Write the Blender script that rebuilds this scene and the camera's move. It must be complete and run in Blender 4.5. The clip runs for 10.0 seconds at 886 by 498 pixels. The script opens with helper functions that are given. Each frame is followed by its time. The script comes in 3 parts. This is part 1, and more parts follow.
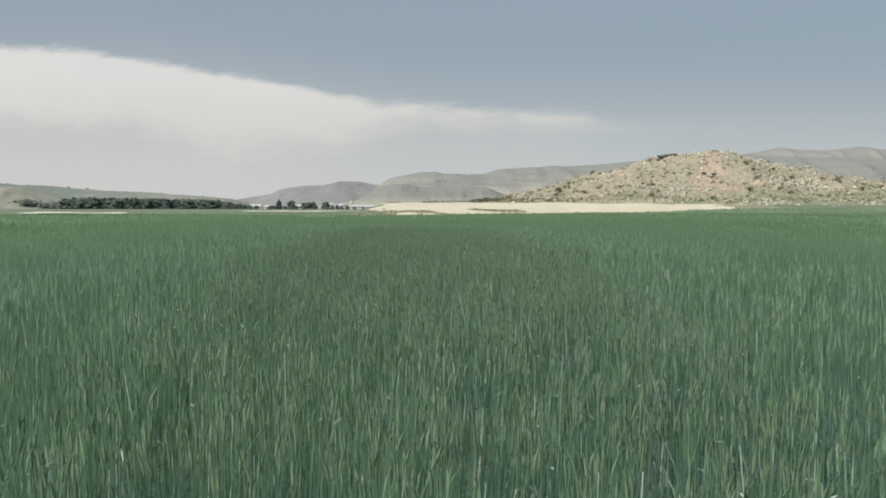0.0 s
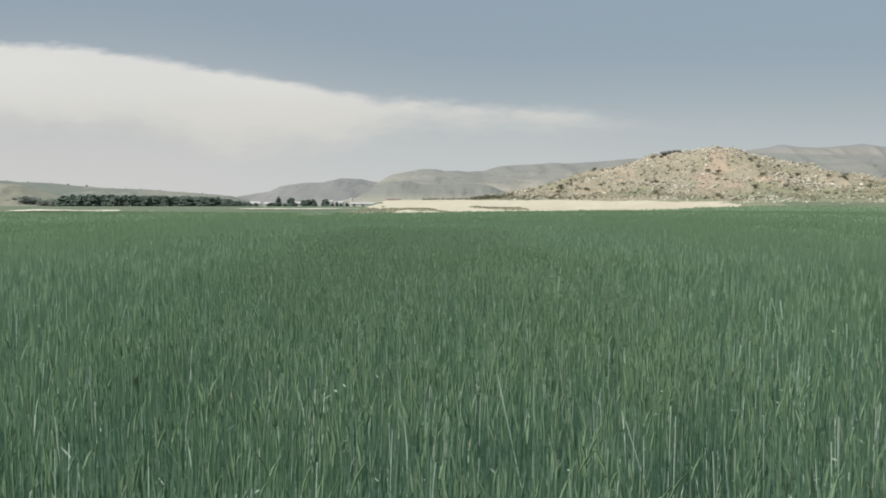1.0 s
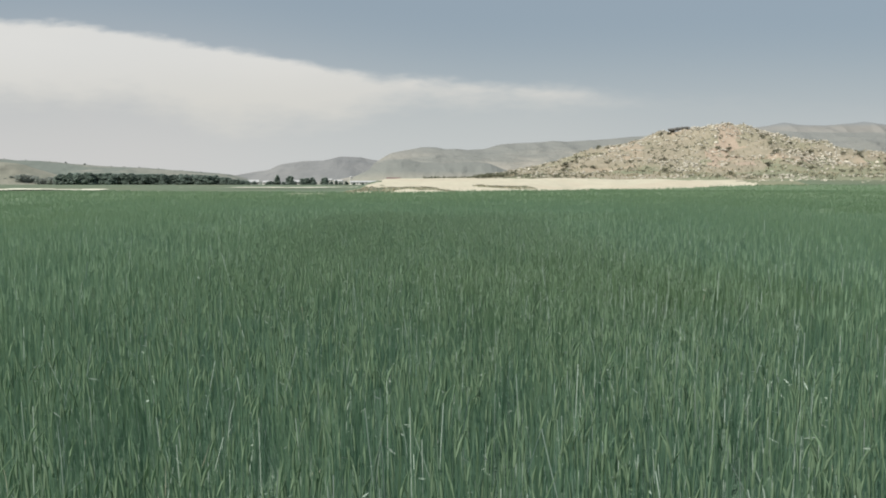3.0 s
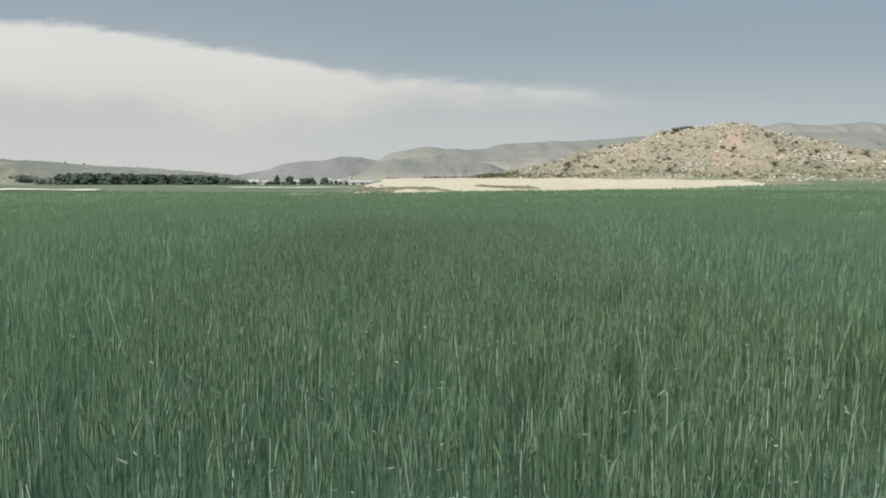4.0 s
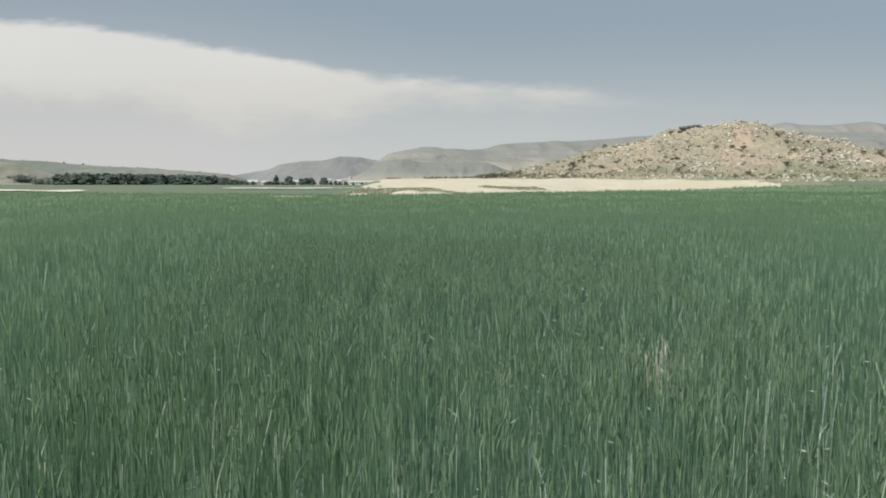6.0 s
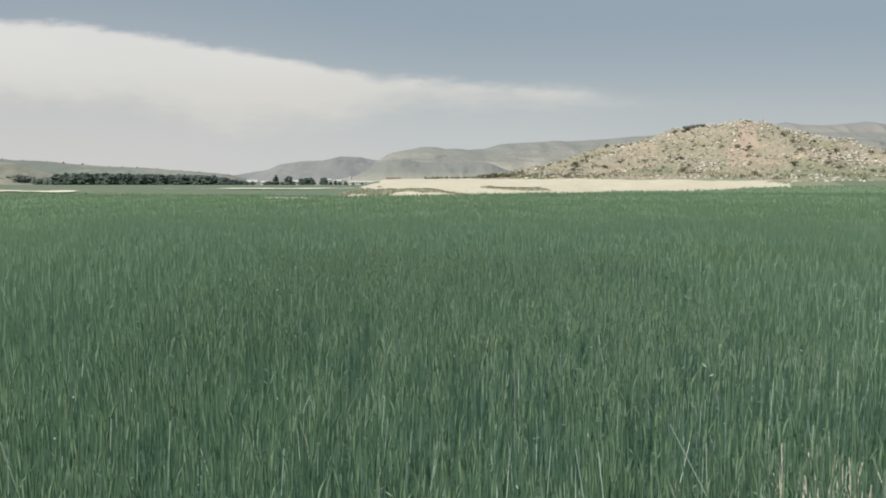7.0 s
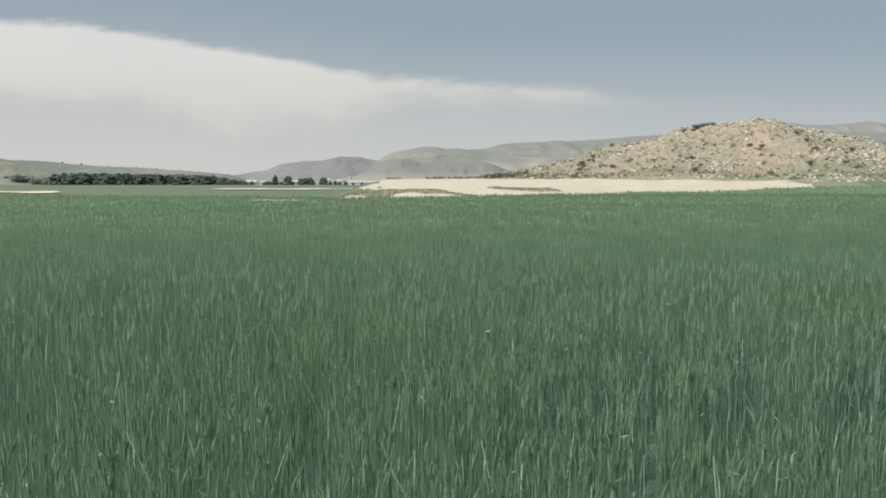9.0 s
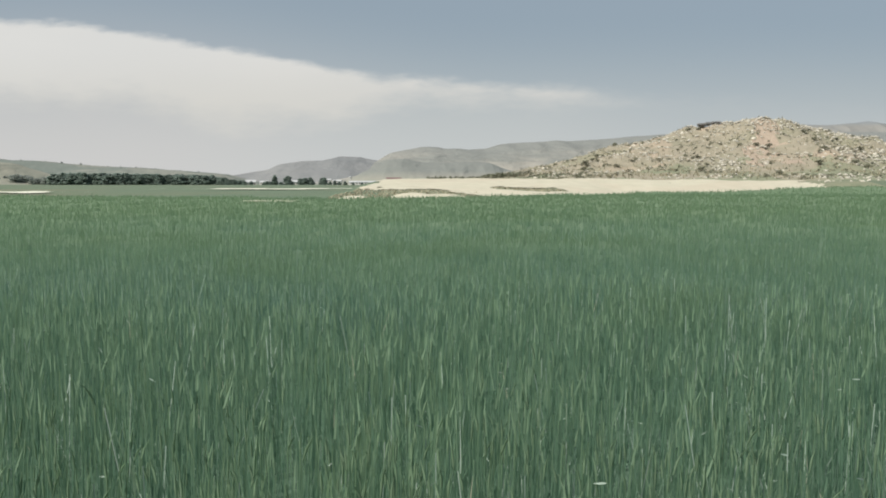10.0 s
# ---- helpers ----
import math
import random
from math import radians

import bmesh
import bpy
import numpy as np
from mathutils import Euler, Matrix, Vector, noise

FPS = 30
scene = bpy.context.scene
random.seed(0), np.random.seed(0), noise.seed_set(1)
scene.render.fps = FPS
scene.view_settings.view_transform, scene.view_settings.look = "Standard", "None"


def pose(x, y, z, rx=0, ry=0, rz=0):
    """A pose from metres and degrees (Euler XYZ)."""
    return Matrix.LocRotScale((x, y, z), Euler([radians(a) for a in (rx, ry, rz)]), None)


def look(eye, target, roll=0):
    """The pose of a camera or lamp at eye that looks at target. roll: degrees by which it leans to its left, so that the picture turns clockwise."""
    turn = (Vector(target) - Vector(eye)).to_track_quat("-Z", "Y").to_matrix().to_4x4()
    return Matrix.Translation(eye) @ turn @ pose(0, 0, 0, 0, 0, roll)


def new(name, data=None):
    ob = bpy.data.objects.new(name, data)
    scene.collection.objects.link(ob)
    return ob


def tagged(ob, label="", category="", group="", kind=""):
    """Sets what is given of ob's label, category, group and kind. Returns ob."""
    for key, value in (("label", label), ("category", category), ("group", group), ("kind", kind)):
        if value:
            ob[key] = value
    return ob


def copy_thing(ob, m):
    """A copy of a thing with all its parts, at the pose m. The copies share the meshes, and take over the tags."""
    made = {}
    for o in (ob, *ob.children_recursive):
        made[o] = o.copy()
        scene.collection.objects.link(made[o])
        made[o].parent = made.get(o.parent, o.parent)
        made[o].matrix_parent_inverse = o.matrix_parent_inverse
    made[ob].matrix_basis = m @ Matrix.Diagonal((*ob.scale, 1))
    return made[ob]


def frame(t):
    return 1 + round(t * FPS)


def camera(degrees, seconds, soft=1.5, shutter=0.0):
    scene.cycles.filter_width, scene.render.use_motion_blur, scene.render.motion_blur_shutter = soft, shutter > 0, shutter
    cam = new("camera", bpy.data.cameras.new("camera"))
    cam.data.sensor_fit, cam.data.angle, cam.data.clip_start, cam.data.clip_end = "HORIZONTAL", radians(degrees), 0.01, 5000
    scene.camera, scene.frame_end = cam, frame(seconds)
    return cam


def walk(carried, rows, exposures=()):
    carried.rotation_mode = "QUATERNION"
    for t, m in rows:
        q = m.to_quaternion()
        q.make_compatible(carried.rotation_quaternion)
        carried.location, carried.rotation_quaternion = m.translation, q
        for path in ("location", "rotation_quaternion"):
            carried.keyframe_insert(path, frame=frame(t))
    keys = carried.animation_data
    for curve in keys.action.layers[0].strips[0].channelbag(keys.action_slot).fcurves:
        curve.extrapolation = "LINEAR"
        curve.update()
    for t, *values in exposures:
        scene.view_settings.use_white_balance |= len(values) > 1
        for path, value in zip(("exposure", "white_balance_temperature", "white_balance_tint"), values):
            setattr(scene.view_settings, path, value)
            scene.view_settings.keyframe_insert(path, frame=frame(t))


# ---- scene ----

# ---------------------------------------------------------------- camera
cam = camera(55.7, 10.0, soft=1.85)
# seconds, across, ahead, height, degrees below the horizon
ROWS = [
    (0.0, 0.0, 0.0, 1.62, 2.78), (0.5, -0.05, 1.49, 1.64, 2.78), (1.0, -0.10, 2.98, 1.66, 2.97),
    (1.5, -0.16, 4.5, 1.68, 3.32), (2.0, -0.24, 6.05, 1.69, 3.78), (2.5, -0.32, 7.6, 1.70, 4.19),
    (3.0, -0.39, 9.05, 1.70, 4.44), (3.75, -0.49, 11.2, 1.70, 4.44), (4.5, -0.58, 13.4, 1.72, 4.44),
    (5.0, -0.63, 14.85, 1.74, 4.44), (5.5, -0.69, 16.3, 1.77, 4.44), (6.25, -0.80, 18.45, 1.81, 4.44),
    (7.0, -0.94, 20.6, 1.85, 4.44), (7.5, -1.05, 22.1, 1.87, 4.44), (8.0, -1.17, 23.6, 1.885, 4.44),
    (8.5, -1.30, 25.2, 1.895, 4.44), (9.0, -1.43, 26.8, 1.895, 4.44), (9.5, -1.55, 28.4, 1.885, 4.44),
    (10.0, -1.66, 30.0, 1.875, 4.44)]
walk(cam, [(t, pose(x, y, z, 90 - p, 0, 0)) for t, x, y, z, p in ROWS])

# ---------------------------------------------------------------- world and sun
SUN_UP, SUN_ROUND = radians(50), radians(230)      # height, and compass turn from straight ahead, clockwise


def sky_world():
    w = bpy.data.worlds.new("sky")
    scene.world = w
    w.use_nodes = True
    nt = w.node_tree
    nt.nodes.clear()
    N, L = nt.nodes.new, nt.links.new

    def put(sock, v):
        if isinstance(v, bpy.types.NodeSocket):
            L(v, sock)
        else:
            sock.default_value = v

    def m(op, a, b=0.0, clamp=False):
        n = N("ShaderNodeMath")
        n.operation, n.use_clamp = op, clamp
        put(n.inputs[0], a)
        put(n.inputs[1], b)
        return n.outputs[0]

    def ramp(v, a, b, c=0.0, d=1.0):
        n = N("ShaderNodeMapRange")
        n.interpolation_type = "SMOOTHSTEP"
        for i, q in enumerate((v, a, b, c, d)):
            put(n.inputs[i], q)
        return n.outputs[0]

    def mix(f, a, b):
        n = N("ShaderNodeMix")
        n.data_type = "RGBA"
        put(n.inputs[0], f)
        put(n.inputs[6], a)
        put(n.inputs[7], b)
        return n.outputs[2]

    tc = N("ShaderNodeTexCoord")
    sp = N("ShaderNodeSeparateXYZ")
    L(tc.outputs["Generated"], sp.inputs[0])
    ahead = m("MAXIMUM", m("ABSOLUTE", sp.outputs[1]), 0.05)
    u = m("DIVIDE", sp.outputs[0], ahead)
    v = m("DIVIDE", sp.outputs[2], ahead)
    comb = N("ShaderNodeCombineXYZ")
    L(u, comb.inputs[0])
    L(m("MULTIPLY", v, 3.0), comb.inputs[1])
    n1 = N("ShaderNodeTexNoise")
    n1.inputs["Scale"].default_value, n1.inputs["Detail"].default_value = 10.0, 8.0
    L(comb.outputs[0], n1.inputs["Vector"])
    n2 = N("ShaderNodeTexNoise")
    n2.inputs["Scale"].default_value, n2.inputs["Detail"].default_value = 3.0, 4.0
    L(comb.outputs[0], n2.inputs["Vector"])
    # clear sky, dulled by dust
    sky = N("ShaderNodeTexSky")
    sky.sky_type = "NISHITA"
    sky.sun_disc = False
    sky.sun_elevation, sky.sun_rotation = SUN_UP, SUN_ROUND
    sky.dust_density, sky.air_density = 3.0, 1.0
    tone = N("ShaderNodeVectorMath")
    tone.operation = "SCALE"
    tone.inputs["Scale"].default_value = 0.085
    L(sky.outputs[0], tone.inputs[0])
    clear = mix(0.72, tone.outputs[0], (0.342, 0.416, 0.474, 1))
    haze = mix(ramp(u, -0.42, 0.05), (0.59, 0.59, 0.588, 1), (0.53, 0.566, 0.572, 1))
    back = mix(ramp(v, 0.0, ramp(u, -0.45, 0.1, 0.26, 0.2), 1.0, 0.0), clear, haze)
    # one long sheet of cloud that thins out to the east
    top = m("MINIMUM", m("MAXIMUM", m("SUBTRACT", 0.1165, m("MULTIPLY", u, 0.178)),
                         m("SUBTRACT", 0.1255, m("MULTIPLY", u, 0.06))), 0.192)
    rough = m("ADD", m("MULTIPLY", m("SUBTRACT", n1.outputs[0], 0.5), 0.020), m("MULTIPLY", m("SUBTRACT", n2.outputs[0], 0.5), 0.014))
    n3 = N("ShaderNodeTexNoise")
    n3.inputs["Scale"].default_value, n3.inputs["Detail"].default_value = 34.0, 6.0
    L(comb.outputs[0], n3.inputs["Vector"])
    rough = m("ADD", rough, m("MULTIPLY", m("SUBTRACT", n3.outputs[0], 0.5), 0.014))
    below = m("SUBTRACT", m("ADD", top, rough), v)
    edge = ramp(below, -0.003, ramp(u, -0.3, 0.35, 0.010, 0.022))
    thin = ramp(u, 0.09, 0.31, 1.0, 0.16)
    sag = m("MULTIPLY", ramp(m("ABSOLUTE", m("ADD", u, 0.2)), 0.05, 0.19, 1.0, 0.0), 0.028)      # the sheet hangs lower here
    base = ramp(m("ADD", m("ADD", v, sag), m("MULTIPLY", rough, 1.8)), 0.078, 0.128, 0.22, 1.0)
    lump = ramp(n2.outputs[0], 0.3, 0.7, 0.90, 1.0)
    amount = m("MULTIPLY", m("MULTIPLY", edge, thin), m("MULTIPLY", base, lump), clamp=True)
    col = mix(amount, back, mix(ramp(v, 0.08, 0.17), (0.665, 0.655, 0.615, 1), (0.735, 0.73, 0.705, 1)))
    bg = N("ShaderNodeBackground")
    L(col, bg.inputs[0])
    bg.inputs[1].default_value = 1.0
    out = N("ShaderNodeOutputWorld")
    L(bg.outputs[0], out.inputs[0])


sky_world()
lamp = bpy.data.lights.new("sun", "SUN")
lamp.energy, lamp.angle, lamp.color = 4.8, radians(0.6), (1.0, 0.955, 0.885)
sun = new("sun", lamp)
sun.matrix_world = look((math.sin(SUN_ROUND) * math.cos(SUN_UP) * 90, math.cos(SUN_ROUND) * math.cos(SUN_UP) * 90, math.sin(SUN_UP) * 90), (0, 0, 0))


# ---------------------------------------------------------------- materials
def material(name, colours, scale=1.0, stretch=(1, 1, 1), rough=0.85, spots=None, island=0.0, per_object=0.0, bump=0.0, bump_scale=8.0,
             through_light=0.0, large=0.0, large_colour=(0.3, 0.3, 0.3), large_scale=0.1, large_cut=(0.5, 0.62), metal=0.0, detail=6.0, tips=None):
    """A surface from two colours mixed by fine noise, with larger stains, relief and a change from piece to piece."""
    mat = bpy.data.materials.new(name)
    mat.use_nodes = True
    nt = mat.node_tree
    N, L = nt.nodes.new, nt.links.new
    bs = nt.nodes["Principled BSDF"]
    bs.inputs["Roughness"].default_value = rough
    bs.inputs["Metallic"].default_value = metal
    bs.inputs["Specular IOR Level"].default_value = 0.3
    tc = N("ShaderNodeTexCoord")
    geo = N("ShaderNodeNewGeometry")
    mp = N("ShaderNodeMapping")
    mp.inputs["Scale"].default_value = stretch
    L(geo.outputs["Position"], mp.inputs[0])

    def noise_tex(s, d=6.0, r=0.6):
        n = N("ShaderNodeTexNoise")
        n.inputs["Scale"].default_value, n.inputs["Detail"].default_value, n.inputs["Roughness"].default_value = s, d, r
        L(mp.outputs[0], n.inputs["Vector"])
        return n.outputs[0]

    def span(sock, a, b, c=0.0, d=1.0):
        n = N("ShaderNodeMapRange")
        L(sock, n.inputs[0])
        for i, q in enumerate((a, b, c, d)):
            n.inputs[i + 1].default_value = q
        return n.outputs[0]

    def mix(f, a, b, mode="MIX"):
        n = N("ShaderNodeMix")
        n.data_type, n.blend_type = "RGBA", mode
        for i, q in ((0, f), (6, a), (7, b)):
            if isinstance(q, bpy.types.NodeSocket):
                L(q, n.inputs[i])
            else:
                n.inputs[i].default_value = q if i == 0 else (*q, 1)
        return n.outputs[2]

    fine = noise_tex(scale, detail)
    col = mix(span(fine, 0.3, 0.7), colours[0], colours[1])
    if large:
        col = mix(span(noise_tex(large_scale, 4.0, 0.55), large_cut[0], large_cut[1], 0.0, large), col, large_colour)
    if tips:
        sz = N("ShaderNodeSeparateXYZ")
        L(geo.outputs["Position"], sz.inputs[0])
        col = mix(span(sz.outputs[2], tips[0], tips[1]), col, tips[2])
    if spots:
        col = mix(span(noise_tex(spots[1], 3.0), spots[2], spots[2] + 0.06), col, spots[0])
    if island:
        vary = span(geo.outputs["Random Per Island"], 0, 1, 1 - island, 1 + island)
        col = mix(1.0, col, vary, "MULTIPLY")
    if per_object:
        oi = N("ShaderNodeObjectInfo")
        vary = span(oi.outputs["Random"], 0, 1, 1 - per_object, 1 + per_object)
        col = mix(1.0, col, vary, "MULTIPLY")
    L(col, bs.inputs["Base Color"])
    if bump:
        b = N("ShaderNodeBump")
        b.inputs["Strength"].default_value = bump
        b.inputs["Distance"].default_value = 0.6 / bump_scale
        L(noise_tex(bump_scale, 6.0), b.inputs["Height"])
        L(b.outputs[0], bs.inputs["Normal"])
    if through_light:
        tr = N("ShaderNodeBsdfTranslucent")
        L(col, tr.inputs[0])
        ms = N("ShaderNodeMixShader")
        ms.inputs[0].default_value = through_light
        L(bs.outputs[0], ms.inputs[1])
        L(tr.outputs[0], ms.inputs[2])
        L(ms.outputs[0], nt.nodes["Material Output"].inputs[0])
    return mat


M_SOIL = material("field_soil", ((0.055, 0.066, 0.05), (0.085, 0.09, 0.065)), 3.0, bump=0.6, bump_scale=12)
M_MEADOW = material("meadow", ((0.10, 0.142, 0.092), (0.135, 0.175, 0.112)), 0.25, bump=0.5, bump_scale=3, large=0.7,
                    large_colour=(0.165, 0.165, 0.105), large_scale=0.02)
# lower leaves glaucous; the sunlit look of the tips is painted by height
M_LEAF = material("wheat_leaf", ((0.166, 0.284, 0.200), (0.188, 0.307, 0.207)), 0.6, rough=0.7, island=0.10, through_light=0.6,
                  large=0.75, large_colour=(0.146, 0.257, 0.198), large_scale=0.24, spots=((0.178, 0.275, 0.150), 0.08, 0.53), tips=(0.54, 0.86, (0.208, 0.308, 0.172)))
# pale leaves and stalks, with sun highlights painted as base colour
M_PALE = material("wheat_highlight", ((0.36, 0.46, 0.38), (0.48, 0.56, 0.48)), 5.0, rough=0.5, island=0.25, through_light=0.3)
M_EAR = material("wheat_ear", ((0.234, 0.350, 0.220), (0.272, 0.388, 0.250)), 9.0, rough=0.7, island=0.12, through_light=0.5)
M_STRAW = material("straw", ((0.40, 0.42, 0.31), (0.52, 0.52, 0.40)), 6.0, rough=0.6, island=0.2, through_light=0.15)
M_DEAD = material("dead_stalk", ((0.48, 0.47, 0.39), (0.62, 0.60, 0.50)), 7.0, rough=0.7, island=0.2, through_light=0.1)
# coloured by height: shaded depth painted dark, sunlit top painted lighter
M_CANOPY = material("wheat_canopy", ((0.094, 0.156, 0.112), (0.114, 0.180, 0.122)), 0.7, rough=0.75, bump=0.8, bump_scale=9, tips=(0.40, 0.72, (0.138, 0.200, 0.112)),
                    large=0.5, large_colour=(0.098, 0.166, 0.108), large_scale=0.1)
M_SAND = material("pale_soil", ((0.46, 0.43, 0.325), (0.545, 0.51, 0.40)), 0.5, rough=0.95, bump=0.5, bump_scale=2.5, large=0.5,
                  large_colour=(0.49, 0.425, 0.325), large_scale=0.09)
M_TRACK = material("pale_track_dust", ((0.60, 0.60, 0.49), (0.68, 0.67, 0.55)), 0.8, rough=0.95, bump=0.4, bump_scale=3)
M_HILL = material("hill_soil", ((0.25, 0.228, 0.168), (0.34, 0.30, 0.225)), 0.5, rough=0.95, bump=0.7, bump_scale=1.2, large=0.75,
                  large_colour=(0.25, 0.242, 0.165), large_scale=0.045, large_cut=(0.46, 0.58), spots=((0.37, 0.305, 0.228), 0.055, 0.55))
M_GULLY = material("red_gully_soil", ((0.345, 0.275, 0.212), (0.40, 0.325, 0.25)), 0.6, rough=0.95, bump=0.7, bump_scale=1.2, large=0.5,
                   large_colour=(0.35, 0.29, 0.215), large_scale=0.12)
M_DRYGROUND = material("dry_turf", ((0.175, 0.195, 0.125), (0.235, 0.232, 0.155)), 0.8, rough=0.95, bump=0.5, bump_scale=4, large=0.6,
                       large_colour=(0.16, 0.19, 0.115), large_scale=0.12)
M_FOOT = material("slope_grass", ((0.195, 0.212, 0.135), (0.24, 0.245, 0.165)), 0.4, rough=0.9, bump=0.5, bump_scale=3, large=0.6,
                  large_colour=(0.28, 0.255, 0.18), large_scale=0.07)
M_ROCK = material("limestone", ((0.43, 0.40, 0.335), (0.58, 0.545, 0.46)), 1.6, rough=0.9, bump=0.7, bump_scale=4, per_object=0.18, island=0.1)
M_DARKROCK = material("dark_caprock", ((0.10, 0.105, 0.105), (0.19, 0.18, 0.165)), 1.2, rough=0.9, bump=0.8, bump_scale=3)
M_SHRUB = material("shrub_leaf", ((0.155, 0.160, 0.110), (0.215, 0.212, 0.148)), 2.0, rough=0.7, island=0.35, per_object=0.3, through_light=0.3)
M_HEDGE = material("hedge_leaf", ((0.13, 0.15, 0.095), (0.20, 0.205, 0.14)), 1.5, rough=0.8, island=0.25, per_object=0.2, through_light=0.4)
# leaf greens lightened and greyed: the haze before far trees is in the colour
M_TREE = material("hazed_tree_leaf", ((0.252, 0.315, 0.275), (0.280, 0.342, 0.298)), 0.4, rough=0.8, island=0.04, per_object=0.06, through_light=0.75)
M_FARTREE = material("hazed_far_leaf", ((0.315, 0.35, 0.315), (0.355, 0.385, 0.345)), 0.4, rough=0.8, island=0.10, per_object=0.10, through_light=0.65)
M_BARK = material("bark", ((0.10, 0.08, 0.06), (0.17, 0.14, 0.11)), 5.0, rough=0.9, bump=0.8, bump_scale=14)
M_DRY = material("dry_grass", ((0.35, 0.32, 0.225), (0.45, 0.41, 0.295)), 1.0, rough=0.9, island=0.3, through_light=0.2)
# tan soil; low-lying haze painted as a foot paler than the crest
M_RANGE = material("hazed_hill_soil", ((0.285, 0.28, 0.246), (0.33, 0.31, 0.268)), 0.02, rough=1.0, stretch=(0.55, 0.3, 3.2), tips=(28, 74, (0.21, 0.218, 0.203)), large=0.9,
                   large_colour=(0.20, 0.21, 0.192), large_scale=0.009, large_cut=(0.45, 0.56), bump=0.8, bump_scale=0.03)
# tan at the foot, darker grey-green towards the crest
M_SPUR = material("dark_spur_ground", ((0.30, 0.29, 0.24), (0.35, 0.32, 0.266)), 0.02, rough=1.0, stretch=(0.55, 0.3, 3.2), large=0.7, large_colour=(0.25, 0.265, 0.215),
                  large_scale=0.011, large_cut=(0.45, 0.56), bump=0.5, bump_scale=0.05, tips=(5, 20, (0.195, 0.205, 0.187)))
M_TANHILL = material("tan_slope_soil", ((0.215, 0.218, 0.175), (0.255, 0.248, 0.20)), 0.02, rough=1.0, large=0.5, large_colour=(0.19, 0.205, 0.165),
                     large_scale=0.012, bump=0.5, bump_scale=0.05)
# distance haze is put into these colours, bluest along the crest
M_EASTRANGE = material("hazed_east_crest", ((0.222, 0.22, 0.203), (0.245, 0.24, 0.222)), 0.012, rough=1.0, large=0.5, large_colour=(0.21, 0.215, 0.205),
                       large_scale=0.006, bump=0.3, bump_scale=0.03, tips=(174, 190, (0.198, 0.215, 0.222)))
# pale grey-blue base colours stand in for the air's haze
M_FARRANGE = material("hazed_range_rock", ((0.20, 0.206, 0.205), (0.24, 0.242, 0.235)), 0.012, rough=1.0, large=0.6,
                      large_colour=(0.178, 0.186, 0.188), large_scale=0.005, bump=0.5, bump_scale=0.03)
M_WEST = material("west_hill_soil", ((0.18, 0.195, 0.168), (0.235, 0.237, 0.203)), 0.02, rough=1.0, large=0.8,
                  large_colour=(0.14, 0.165, 0.145), large_scale=0.009, large_cut=(0.45, 0.53), bump=0.5, bump_scale=0.05)
M_PLASTER = material("lime_plaster", ((0.55, 0.54, 0.505), (0.65, 0.635, 0.595)), 1.0, rough=0.9, per_object=0.2)
M_ROOFRED = material("roof_tile", ((0.15, 0.105, 0.098), (0.20, 0.14, 0.128)), 1.5, rough=0.85)
M_ROOFGREY = material("sheet_roof", ((0.40, 0.41, 0.41), (0.50, 0.505, 0.50)), 0.6, rough=0.55)
M_GLASSDARK = material("window_glass", ((0.04, 0.05, 0.06), (0.06, 0.07, 0.08)), 1.0, rough=0.15)
M_DOOR = material("painted_door", ((0.12, 0.10, 0.09), (0.16, 0.13, 0.11)), 3.0, rough=0.6)


# ---------------------------------------------------------------- mesh helpers
def mesh_from(name, verts, faces, mats, smooth=False, index=None):
    """A mesh from arrays: faces is one array of quads or of triangles, or a list of such arrays."""
    me = bpy.data.meshes.new(name)
    verts = np.asarray(verts, np.float32).reshape(-1, 3)
    groups = [np.asarray(f, np.int32) for f in (faces if isinstance(faces, list) else [faces])]
    groups = [g for g in groups if len(g)]
    loops = np.concatenate([g.ravel() for g in groups])
    totals = np.concatenate([np.full(len(g), g.shape[1], np.int32) for g in groups])
    starts = np.concatenate([[0], np.cumsum(totals)[:-1]]).astype(np.int32)
    me.vertices.add(len(verts))
    me.vertices.foreach_set("co", verts.ravel())
    me.loops.add(len(loops))
    me.loops.foreach_set("vertex_index", loops)
    me.polygons.add(len(totals))
    me.polygons.foreach_set("loop_start", starts)
    me.polygons.foreach_set("loop_total", totals)
    if index is not None:
        me.polygons.foreach_set("material_index", np.asarray(index, np.int32))
    if smooth:
        me.polygons.foreach_set("use_smooth", np.ones(len(totals), bool))
    for m in mats if isinstance(mats, (list, tuple)) else [mats]:
        me.materials.append(m)
    me.update(calc_edges=True)
    return me


def part(name, bm, mat, parent, label=""):
    me = bpy.data.meshes.new(name)
    bm.to_mesh(me)
    bm.free()
    me.materials.append(mat)
    ob = new(name, me)
    ob.parent = parent
    return tagged(ob, label)


def grid_faces(nx, ny):
    """Quads of a grid whose vertices run along x first."""
    i = (np.arange(ny - 1)[:, None] * nx + np.arange(nx - 1)[None, :]).ravel()
    return np.stack([i, i + 1, i + nx + 1, i + nx], 1)


def step(a, b, v):
    q = np.clip((np.asarray(v, float) - a) / (b - a), 0, 1)
    return q * q * (3 - 2 * q)


